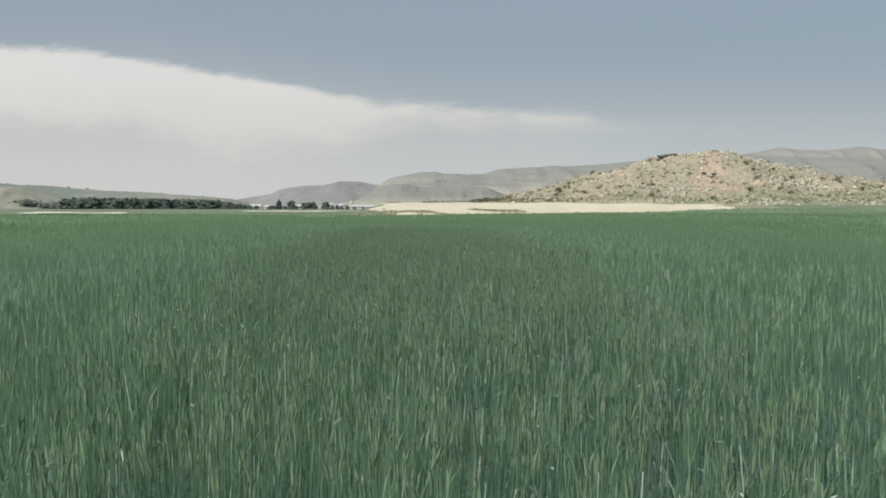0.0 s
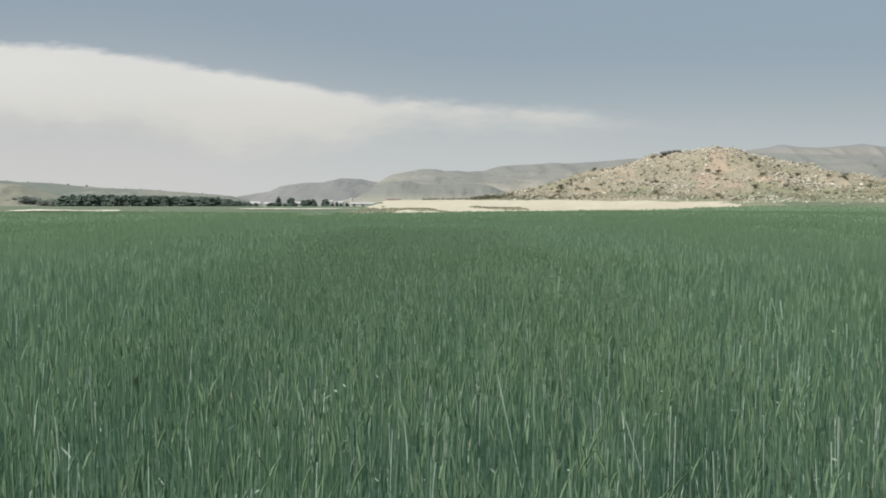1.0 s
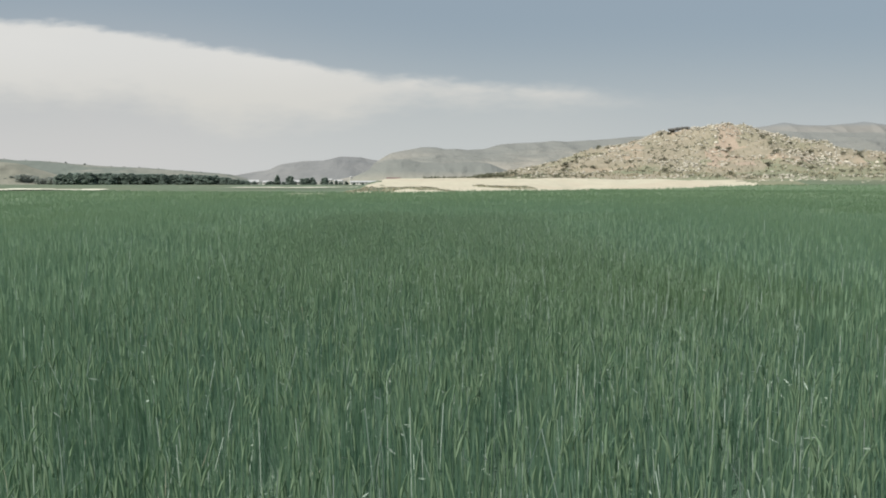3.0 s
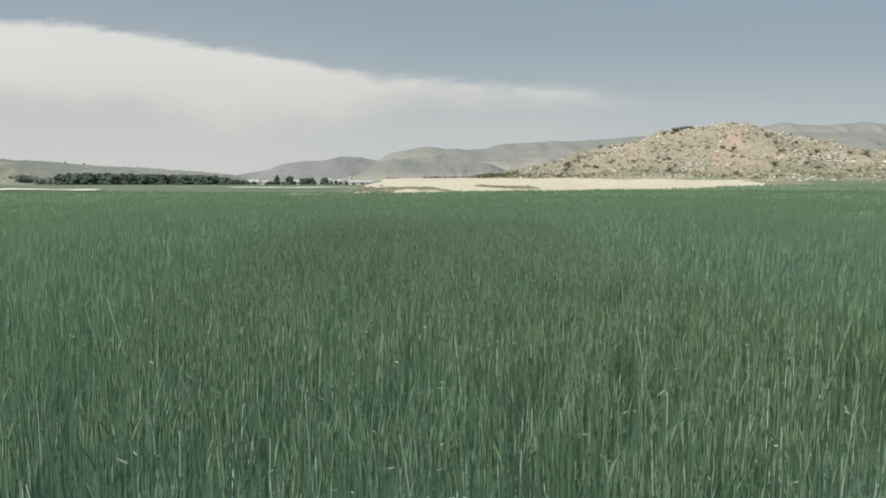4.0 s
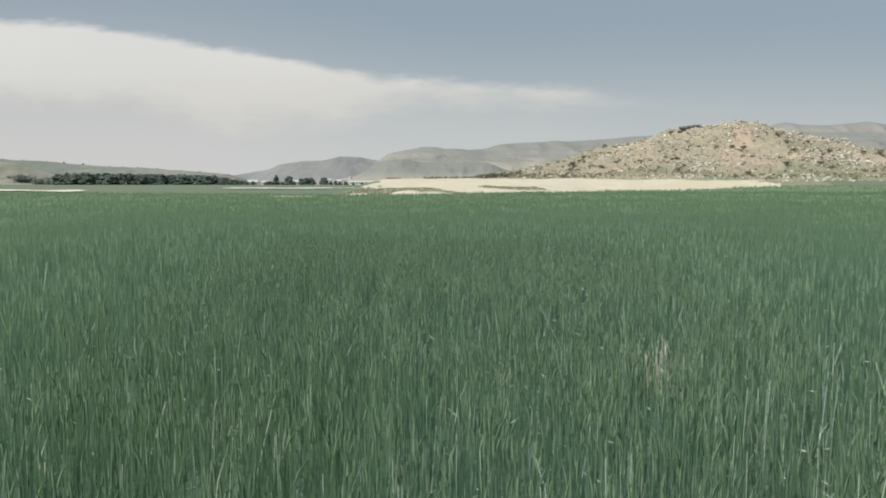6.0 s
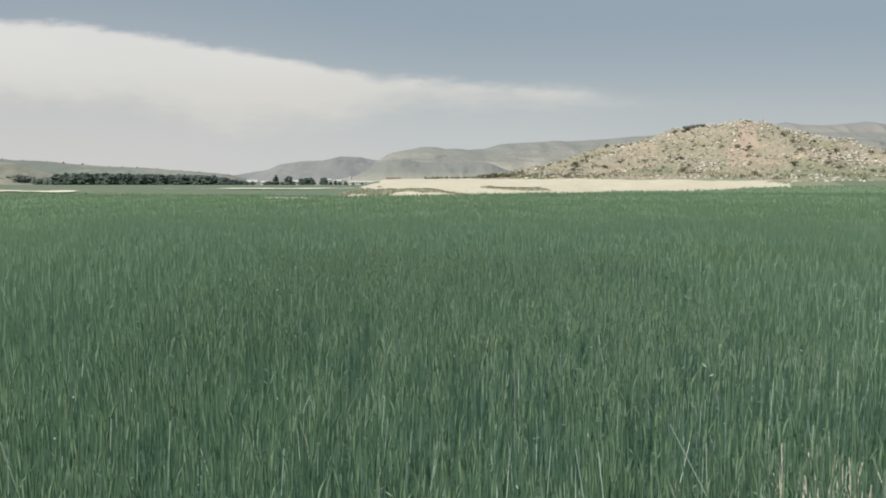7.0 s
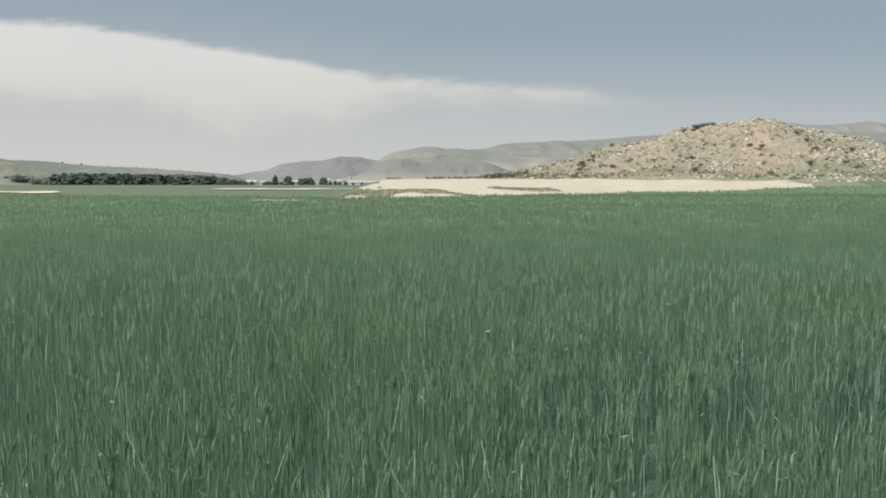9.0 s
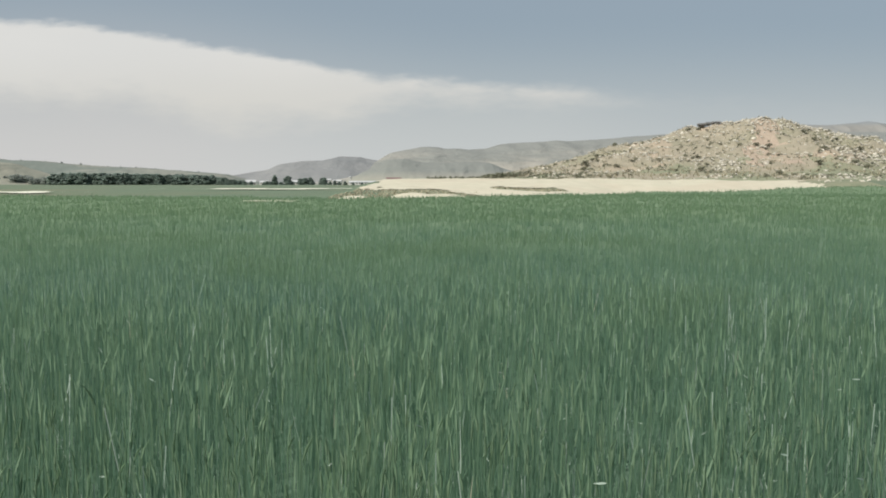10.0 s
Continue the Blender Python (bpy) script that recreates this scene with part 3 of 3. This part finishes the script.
        b.scale = (s * (0.9 + 0.7 * r.rand()), s, s * (0.8 + 0.4 * r.rand()))
        tagged(b, "pale field stone in a row along the wheat's end", "field stone", "stones along the field's end")
    # the dark ledge on the crest
    ob = new("rock_ledge")
    for i in range(4):
        bm = rock_bm(120 + i, 0.45)
        q = part("slab", bm, M_DARKROCK, ob)
        x, y = 59.4 + i * 1.1, 229.8 - 0.4 * i
        q.matrix_basis = pose(x, y, float(hill_z(59.4, 229.8)) + 0.42 + 0.16 * i, 0, -3, 12 * i)
        q.scale = (1.25 - 0.12 * i, 1.1, 1.35 - 0.2 * i)
    tagged(ob, "dark flat ledge of rock on the hill's crest", "rock ledge")


def build_wood():
    """The dense belt of trees west, and the single trees by the village."""
    r = np.random.RandomState(9)
    kinds = [make_tree(200 + i, 10.0, (2.6, 3.2, 2.2, 3.6)[i], "dense dark green tree in the far wood", 640, -0.06, size=0.095) for i in range(4)]
    used = set()

    def stand(k, x, y, s, group, label="", wide=1.0):
        m = pose(x, y, float(ground_z(x, y)) - 0.1, 0, 0, r.rand() * 360)
        b = kinds[k]
        if k in used:
            b = copy_thing(b, m)
        used.add(k)
        b.matrix_basis = m
        b.scale = (s * wide, s * wide, s)
        return tagged(b, label, "", group)

    for i in range(132):
        u = (i + r.rand()) / 132
        x = -452 + 206 * u
        y = 1000 + 18 * (i % 3) + 10 * r.rand() + 25 * u
        s = (1.30 - 0.32 * u ** 2) * (0.86 + 0.22 * r.rand()) * (1 - 0.5 * float(step(0.82, 1.0, u)))
        stand(r.randint(4), x, y, s, "trees of the far wood", wide=2.1)
    misty = [make_tree(230 + i, 10.0, 3.4, "hazy grey-green tree in a distant hedgerow", 300, 0.0, M_FARTREE) for i in range(2)]
    for i in range(60):
        x = -830 + 246 * (i + r.rand()) / 60
        s = 0.9 + 0.35 * r.rand() + 0.5 * math.exp(-((x + 652) / 16) ** 2) + 0.5 * math.exp(-((x + 735) / 14) ** 2)
        m = pose(x, 1300 + 30 * r.rand(), 0.2, 0, 0, r.rand() * 360)
        b = misty[i] if i < 2 else copy_thing(misty[i % 2], m)
        b.matrix_basis = m
        b.scale = (s * 2.2, s * 2.2, s)
        tagged(b, "", "", "trees of the distant hedgerow")
    for i in range(11):
        x = -905 + 470 * (i + 0.9 * r.rand()) / 11
        y = 1700 + 45 * math.sin(x / 300 * 1.3)
        b = stand(r.randint(4), x, y, 0.22 + 0.22 * r.rand() ** 2, "trees on the western hill's crest", "small dark tree on the crest of the low hill", 2.2)
        b.location.z = np.interp(x, WEST_X, WEST_Z) - 3.1
    by = "dark green tree beside the far village houses"
    for x, s, wd in ((-184, 1.05, 1.5), (-171, 0.95, 1.7), (-157, 0.7, 1.8), (-151, 0.75, 1.9), (-146, 0.8, 1.8), (-134, 0.75, 1.4), (-130, 0.8, 1.4),
                     (-119, 0.5, 2.0), (-108, 0.4, 2.0), (-215, 0.5, 1.6), (-228, 0.6, 1.4), (-240, 0.8, 1.3)):
        stand(r.randint(4), x, 930 + 20 * r.rand(), s, "trees of the far village", by, wd)
    for i in range(20):
        stand(r.randint(4), -236 + 150 * (i + r.rand()) / 20, 905 + 15 * r.rand(), 0.25 + 0.15 * r.rand(), "bushes of the far village",
              "low dark bush before the far village", 2.6)
    low = "low olive-green bush in a hedge beyond the bare soil bank"
    hedge = [make_tree(250 + i, 1.0, 0.62, low, 260, -0.1, M_HEDGE) for i in range(3)]
    for i in range(44):
        x, y = -5 + 22 * (i + 0.8 * r.rand()) / 44, 206 + 4 * r.rand()
        m = pose(x, y, float(land_z(x, y)) - 0.1, 0, 0, r.rand() * 360)
        b = hedge[i] if i < 3 else copy_thing(hedge[i % 3], m)
        b.matrix_basis = m
        s = 0.85 + 0.35 * r.rand()
        b.scale = (s, s, s)
        tagged(b, "", "bush", "bushes beyond the soil bank")


# ---------------------------------------------------------------- village
def box_bm(x0, x1, y0, y1, z0, z1, bevel=0.0):
    bm = bmesh.new()
    bmesh.ops.create_cube(bm, size=1)
    for v in bm.verts:
        v.co = ((x0 + x1) / 2 + v.co.x * (x1 - x0), (y0 + y1) / 2 + v.co.y * (y1 - y0), (z0 + z1) / 2 + v.co.z * (z1 - z0))
    if bevel:
        bmesh.ops.bevel(bm, geom=bm.edges[:], offset=bevel, segments=1, affect="EDGES")
    return bm


def gable_bm(w, d, z, rise, over, thick=0.25):
    bm = bmesh.new()
    rows = []
    for y in (-d / 2 - over, d / 2 + over):
        rows.append([bm.verts.new((x, y, q)) for x, q in ((-w / 2 - over, z - 0.1), (0, z + rise), (w / 2 + over, z - 0.1), (w / 2 + over, z - 0.1 - thick),
                                                           (0, z + rise - thick), (-w / 2 - over, z - 0.1 - thick))])
    for i in range(6):
        bm.faces.new((rows[0][i], rows[0][(i + 1) % 6], rows[1][(i + 1) % 6], rows[1][i]))
    bm.faces.new(rows[0])
    bm.faces.new(rows[1][::-1])
    return bm


def make_house(name, x, y, w, d, h, rise, roof_mat, label, turn=0, windows=3):
    ob = new(name)
    part("wall", box_bm(-w / 2, w / 2, -d / 2, d / 2, -0.5, h), M_PLASTER, ob)
    along = w > d
    roof = part("roof", gable_bm(d if along else w, w if along else d, h, rise, 0.4), roof_mat, ob)
    if along:
        roof.matrix_basis = pose(0, 0, 0, 0, 0, 90)
    for i in range(windows):
        cx = -w / 2 + w * (i + 0.7) / (windows + 0.6)
        win = part("window", box_bm(cx - 0.55, cx + 0.55, -d / 2 - 0.05, -d / 2 + 0.02, 1.0, 2.2), M_DOOR, ob)
        part("pane", box_bm(cx - 0.46, cx + 0.46, -d / 2 - 0.07, -d / 2 - 0.052, 1.09, 2.11), M_GLASSDARK, win)
    part("door", box_bm(w / 2 - 1.7, w / 2 - 0.7, -d / 2 - 0.06, -d / 2 + 0.02, 0, 2.05), M_DOOR, ob)
    ob.matrix_basis = pose(x, y, float(ground_z(x, y)), 0, 0, turn)
    return tagged(ob, label, "house")


def build_village():
    white = "small whitewashed village house with a grey sheet roof"
    make_house("house", -210, 940, 11, 8, 3.2, 2.2, M_ROOFGREY, white, 12)
    make_house("house", -200, 965, 9, 7, 3.0, 1.6, M_ROOFGREY, white, -8)
    make_house("house", -163, 960, 10, 8, 3.4, 1.8, M_ROOFGREY, white, 5)
    make_house("house", -129, 955, 8, 7, 5.6, 1.2, M_ROOFGREY, "taller whitewashed village house among trees", 4)
    make_house("house", -117, 950, 9, 7, 4.2, 1.4, M_ROOFGREY, white, -5)
    make_house("farm_building", -88, 940, 30, 9, 3.0, 1.4, M_ROOFGREY, "long low pale farm building with a sheet roof", 2, 9)
    make_house("house", -35, 600, 9.5, 7, 3.6, 2.0, M_ROOFRED, "low house with a dull red tile roof", 6)
    ob = new("water_tower")
    bm = bmesh.new()
    bmesh.ops.create_cone(bm, cap_ends=True, segments=16, radius1=1.6, radius2=1.6, depth=2.6)
    bmesh.ops.translate(bm, verts=bm.verts, vec=(0, 0, 7.6))
    part("tank", bm, M_PLASTER, ob, "white round tank")
    bm = bmesh.new()
    bmesh.ops.create_cone(bm, cap_ends=True, segments=16, radius1=1.75, radius2=0.2, depth=0.8)
    bmesh.ops.translate(bm, verts=bm.verts, vec=(0, 0, 9.3))
    part("cap", bm, M_ROOFGREY, ob)
    for i in range(4):
        bm = bmesh.new()
        a = math.pi / 4 + i * math.pi / 2
        limb(bm, (1.7 * math.cos(a), 1.7 * math.sin(a), -0.4), (1.2 * math.cos(a), 1.2 * math.sin(a), 6.4), 0.16, 0.16)
        part("leg", bm, M_PLASTER, ob)
    ob.matrix_basis = pose(-103, 948, float(ground_z(-103, 948)))
    tagged(ob, "small white water tower on four legs", "water tower")


build_village()
build_wood()
build_hill_things()


# ---------------------------------------------------------------- the wheat
W_GAPS, W_CLUMP = Waves(54, 1.3, 2), Waves(55, 0.55, 2)
W_TALL, W_LEANX, W_LEANY = Waves(51, 3.5, 4), Waves(52, 6, 3), Waves(53, 6, 3)


def nearness(x, y):
    """How near the walk comes to a spot while it is still ahead and in view."""
    lat = np.minimum(np.abs(x), np.abs(x + 0.055 * np.clip(y, 0, 30)))
    d = np.maximum(np.maximum(2.2, lat / 0.56), y - 30)
    aside = d - 0.6 - y                      # never in view from the walk: a coarser crop will do
    return np.where(aside > 0, np.clip(np.maximum(d, 20 + 1.2 * aside), 0, 80), d)


def strips(C, Wd):
    """Ribbons: centre lines C (n, k, 3) and half-widths Wd (n, k, 3)."""
    n, k, _ = C.shape
    v = np.stack([C - Wd, C + Wd], 2).reshape(-1, 3)
    i = (np.arange(n)[:, None] * (2 * k) + 2 * np.arange(k - 1)[None, :]).ravel()
    return v, np.stack([i, i + 1, i + 3, i + 2], 1)


def prisms(C, R, turn):
    """Three-sided spindles round centre lines C (n, k, 3) with radii R (n, k), each turned by its own angle."""
    n, k, _ = C.shape
    a = np.arange(3)[None, :] * 2 * math.pi / 3 + turn[:, None]
    ring = np.stack([np.cos(a), np.sin(a), 0 * a], 2)
    v = (C[:, :, None, :] + R[:, :, None, None] * ring[:, None]).reshape(-1, 3)
    base = (np.arange(n)[:, None, None] * 3 * k + 3 * np.arange(k - 1)[None, :, None] + np.arange(3)[None, None, :])
    nxt = (np.arange(n)[:, None, None] * 3 * k + 3 * np.arange(k - 1)[None, :, None] + (np.arange(3)[None, None, :] + 1) % 3)
    return v, np.stack([base.ravel(), nxt.ravel(), nxt.ravel() + 3, base.ravel() + 3], 1)


def wheat_arrays(r, lo, hi, density, box, kind):
    """Stalks in the belt of nearness lo to hi: kind 0 whole plants, 1 simpler ones, 2 and 3 blades that stand for several."""
    n = int(density * (box[1] - box[0]) * (box[3] - box[2]))
    x, y = r.uniform(box[0], box[1], n), r.uniform(box[2], box[3], n)
    d = nearness(x, y)
    belt = d * (1 + 0.2 * np.clip(r.normal(size=n), -1.8, 1.8))      # the belts run into one another
    ok = (belt >= lo) & (belt < hi) & (y < field_edge(x) + 0.4 * r.normal(size=n)) & (r.rand(n) < 1.0 - 0.72 * step(0.55, 1.5, W_GAPS(x, y)))
    if kind == 0:
        ok &= r.rand(n) < 1.0 - 0.93 * step(0.15, 0.75, W_CLUMP(x, 0.45 * y))      # tufts with dark hollows between
    elif kind == 2:
        ok &= r.rand(n) < 1.0 - 0.75 * step(13, 24, d)
    elif kind == 3:
        ok &= r.rand(n) < 1.0 - 0.5 * step(26, 48, d)
    ok &= np.hypot((x - 1.0) / 0.46, (y - 24.5) / 0.42) > 0.6 + 0.6 * r.rand(n)        # a bare spot
    x, y, d = x[ok], y[ok], d[ok]
    n = len(x)
    g = ground_z(x, y)
    h = 0.75 + 0.03 * W_TALL(x, y) + 0.055 * r.normal(size=n)
    lx, ly = 0.008 + 0.015 * W_LEANX(x, y) + 0.02 * r.normal(size=n), 0.02 * W_LEANY(x, y) + 0.024 * r.normal(size=n)
    wild = r.rand(n) < 0.010
    lx, ly = np.where(wild, lx + 0.13 * r.normal(size=n), lx), np.where(wild, ly + 0.13 * r.normal(size=n), ly)
    h = np.where(wild, h + 0.03 + 0.1 * r.rand(n), h)
    root = np.stack([x, y, g], 1)
    east_lit = 0.35 + 1.1 * step(-4, 3.5, x)          # more pale pieces eastwards: the stronger light there is put into colour
    out = []

    def spine(start, up, kx, ky, k, power=2.0):
        s = np.linspace(0, 1, k)[None, :]
        return np.stack([start[:, None, 0] + kx[:, None] * s ** power, start[:, None, 1] + ky[:, None] * s ** power, start[:, None, 2] + up[:, None] * s], 2)

    def across(a, wid):
        return np.stack([np.cos(a), np.sin(a), 0 * a], 1)[:, None, :] * wid[:, :, None]

    turn = r.normal(size=n) * (0.7, 0.6, 0.45, 0.45)[kind]
    if kind <= 1:
        wide = (0.0017, 0.0023)[kind]
        k = (3, 2)[kind]
        C = spine(root, h, lx, ly, k)
        out.append((*strips(C, across(turn, np.full((n, k), wide))), np.repeat(np.where(wild | (r.rand(n) < (0.07, 0.02)[kind] * east_lit), 3, 0), k - 1)))
        for j in range((2, 3)[kind]):
            a = r.rand(n) * 6.283
            zb = h * r.uniform(0.22, 0.76, n)
            s = zb / h
            start = np.stack([x + lx * s ** 2, y + ly * s ** 2, g + zb], 1)
            ln = r.uniform(0.16, 0.32, n)
            out_ = ln * r.uniform(0.03, 0.3, n)
            kk = (3, 2)[kind]
            C = spine(start, np.sqrt(np.maximum(ln ** 2 - out_ ** 2, 0.001)), out_ * np.cos(a), out_ * np.sin(a), kk, 1.6)
            droop = np.where(r.rand(n) < 0.25, 0.10, 0.02)
            C[:, -1, 2] -= droop * (0.5 + r.rand(n))
            prof = np.array(((0.8, 1.0, 0.1), (1.0, 0.25))[kind])
            wd = (0.0023, 0.0027)[kind] * (0.7 + 0.6 * r.rand(n))
            out.append((*strips(C, across(r.normal(size=n) * 0.8, wd[:, None] * prof[None, :])), np.repeat(np.where(r.rand(n) < 0.006, 2, np.where(r.rand(n) < (0.085, 0.02)[kind] * east_lit, 3, 0)), kk - 1)))
        # folded and broken leaf tips, their sun highlights put into the pale colour
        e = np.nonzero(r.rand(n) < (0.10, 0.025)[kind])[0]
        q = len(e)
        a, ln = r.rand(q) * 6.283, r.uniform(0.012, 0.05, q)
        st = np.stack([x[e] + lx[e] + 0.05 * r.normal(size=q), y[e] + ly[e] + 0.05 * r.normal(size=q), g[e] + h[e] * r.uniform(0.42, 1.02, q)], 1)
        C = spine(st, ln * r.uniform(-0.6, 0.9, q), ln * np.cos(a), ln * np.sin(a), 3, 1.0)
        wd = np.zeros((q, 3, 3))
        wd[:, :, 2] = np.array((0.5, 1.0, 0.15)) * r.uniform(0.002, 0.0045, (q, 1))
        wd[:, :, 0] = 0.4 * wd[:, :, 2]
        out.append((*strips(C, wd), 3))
        eared = r.rand(n) < (0.48, 0.34)[kind]
        e = np.nonzero(eared)[0]
        tip = np.stack([x + lx, y + ly, g + h], 1)[e]
        L = r.uniform(0.065, 0.10, len(e))
        nod = 0.08 + 0.6 * r.rand(len(e)) ** 4
        ex, ey = L * nod * r.choice((-0.6, 0.8), len(e)), L * nod * 0.5 * r.normal(size=len(e))
        k = 3
        C = spine(tip, L, ex, ey, k, 1.5)
        if kind == 0:
            R = np.array((0.0030, 0.0055, 0.0012))[None, :] * (0.8 + 0.5 * r.rand(len(e), 1))
            out.append((*prisms(C, R, turn[e] * 3), 1))
            for j in range(2):
                s = 0.4 + 0.3 * j
                st = C[:, 0] + (C[:, -1] - C[:, 0]) * s
                A = spine(st, L * 1.0, ex * 0.9 + 0.018 * r.normal(size=len(e)), ey + 0.018 * r.normal(size=len(e)), 2, 1.0)
                wd = np.tile(np.array((0.0009, 0.0002))[None, :], (len(e), 1))
                out.append((*strips(A, across(r.normal(size=len(e)), wd)), 1))
        else:
            wd = np.array((0.0028, 0.0040, 0.001))[None, :] * (0.8 + 0.5 * r.rand(len(e), 1))
            C[:, -1, 2] += 0.03
            out.append((*strips(C, across(r.normal(size=len(e)) * 0.6, wd)), 1))
    else:
        wide = (0.25, 0.4)[kind - 2] * d / 1480 * (0.8 + 0.6 * r.rand(n))
        foot = (0.22, 0.3)[kind - 2]
        low = root + np.array((0, 0, foot))
        C = spine(low, h - foot + r.uniform(-0.06, 0.10, n), lx * 1.3, ly, 2)
        wd = wide[:, None] * np.array((1.2, 0.55))[None, :]
        out.append((*strips(C, across(turn, wd)), 0))
        e = np.nonzero(r.rand(n) < (0.5, 0.42)[kind - 2])[0]
        top = C[e][:, -1]
        E = np.stack([top - (0, 0, 0.07), top + (0, 0, 0.03)], 1)
        out.append((*strips(E, across(0 * e, np.stack([wide[e], wide[e] * 0.5], 1))), 1))
    return out


def build_wheat():
    r = np.random.RandomState(17)
    sets = []
    sets += wheat_arrays(r, 0, 3.4, 500, (-7.0, 5.2, 1.0, 36.4), 0)
    sets += wheat_arrays(r, 3.4, 9, 235, (-15, 13, 2.4, 46), 1)
    sets += wheat_arrays(r, 9, 24, 200, (-34, 32, 5, 68), 2)
    sets += wheat_arrays(r, 24, 75, 42, (-46, 46, -24, 106), 3)
    sets += wheat_arrays(r, 75, 112, 16, (-66, 66, 60, 142), 3)
    vs, fs, mi, at = [], [], [], 0
    for v, f, k in sets:
        vs.append(v)
        fs.append(f + at)
        mi.append(np.broadcast_to(k, len(f)))
        at += len(v)
    me = mesh_from("wheat", np.concatenate(vs), np.concatenate(fs), [M_LEAF, M_EAR, M_STRAW, M_PALE], False, np.concatenate(mi))
    tagged(new("wheat", me), "dense green unripe wheat with pale ears", "wheat", kind="stuff")
    # closed crop further off, as one rough sheet under the tips
    a = np.linspace(-1, 1, 330)
    xs = 14 * np.sinh(a * 3.6)
    b = np.linspace(0, 1, 360)
    ys = -60 + 110 * b + 330 * b ** 3.0
    X, Y = np.meshgrid(xs, ys)
    D = nearness(X, Y)
    top = 0.07 + 0.33 * step(4, 12, D) + 0.15 * step(8, 19, D) + 0.14 * step(16, 50, D)
    rr = np.random.RandomState(19)
    Z = ground_z(X, Y) + top + (0.03 * W_TALL(X, Y) + 0.04 * rr.normal(size=X.shape)) * (0.5 + 0.5 * step(6, 20, D))
    f = grid_faces(len(xs), len(ys))
    ok = (Y < field_edge(X) - 0.3).ravel()
    f = f[ok[f].all(1)]
    tagged(new("wheat_canopy", mesh_from("wheat_canopy", np.stack([X, Y, Z], -1), f, M_CANOPY, True)),
           "closed green top of the far wheat", "wheat", kind="stuff")
    # a flattened, bleached strip
    n = 190
    x, y = rr.uniform(-13.0, -10.5, n), 79 + rr.normal(size=n) * 0.2
    p = np.stack([x, y, ground_z(x, y) + 0.76 + 0.06 * rr.rand(n)], 1)
    q = np.stack([0.25 * rr.normal(size=n), 0.1 * rr.normal(size=n), 0.05 * rr.rand(n)], 1)
    C = np.stack([p - q, p + q], 1)
    wd = np.zeros((n, 2, 3))
    wd[:, :, 1], wd[:, :, 2] = 0.03, 0.008
    v, f = strips(C, wd)
    tagged(new("straw", mesh_from("straw", v, f, M_STRAW)), "thin strip of flattened bleached stalks in the wheat", "straw", kind="stuff")


def build_bare_spot():
    """Dead, broken stalks and a few clods where the wheat has died off."""
    r = np.random.RandomState(61)
    n = 130
    x, y = 1.0 + 0.16 * r.normal(size=n), 24.6 + 0.14 * r.normal(size=n)
    foot = np.stack([x, y, ground_z(x, y) + 0.02], 1)
    h, a = r.uniform(0.14, 0.5, n), r.rand(n) * 6.283
    lean = r.uniform(0.02, 0.2, n)
    C = np.stack([foot, foot + np.stack([0.4 * lean * np.cos(a), 0.4 * lean * np.sin(a), 0.6 * h], 1), foot + np.stack([lean * np.cos(a), lean * np.sin(a), h], 1)], 1)
    wd = np.zeros((n, 3, 3))
    wd[:, :, 0] = np.array((1.0, 1.2, 0.6)) * r.uniform(0.003, 0.006, (n, 1))
    v, f = strips(C, wd)
    tagged(new("dead_stalks", mesh_from("dead_stalks", v, f, M_DEAD)), "broken bleached stalks in a bare spot of the wheat", "dead stalks", kind="stuff")
    for i in range(7):
        bm = rock_bm(160 + i, 0.7, 2, 4)
        me = bpy.data.meshes.new("clod")
        bm.to_mesh(me)
        bm.free()
        me.materials.append(M_SAND)
        cx, cy = 1.0 + 0.2 * r.normal(), 24.6 + 0.14 * r.normal()
        s = r.uniform(0.03, 0.07)
        ob = new("clod", me)
        ob.matrix_basis = pose(cx, cy, float(ground_z(cx, cy)) + 0.4 * s, 0, 0, r.rand() * 360)
        ob.scale = (s, s * 1.2, s)
        tagged(ob, "small dry clod of pale soil between dead stalks", "clod", "clods of the bare spot")


build_wheat()
build_bare_spot()
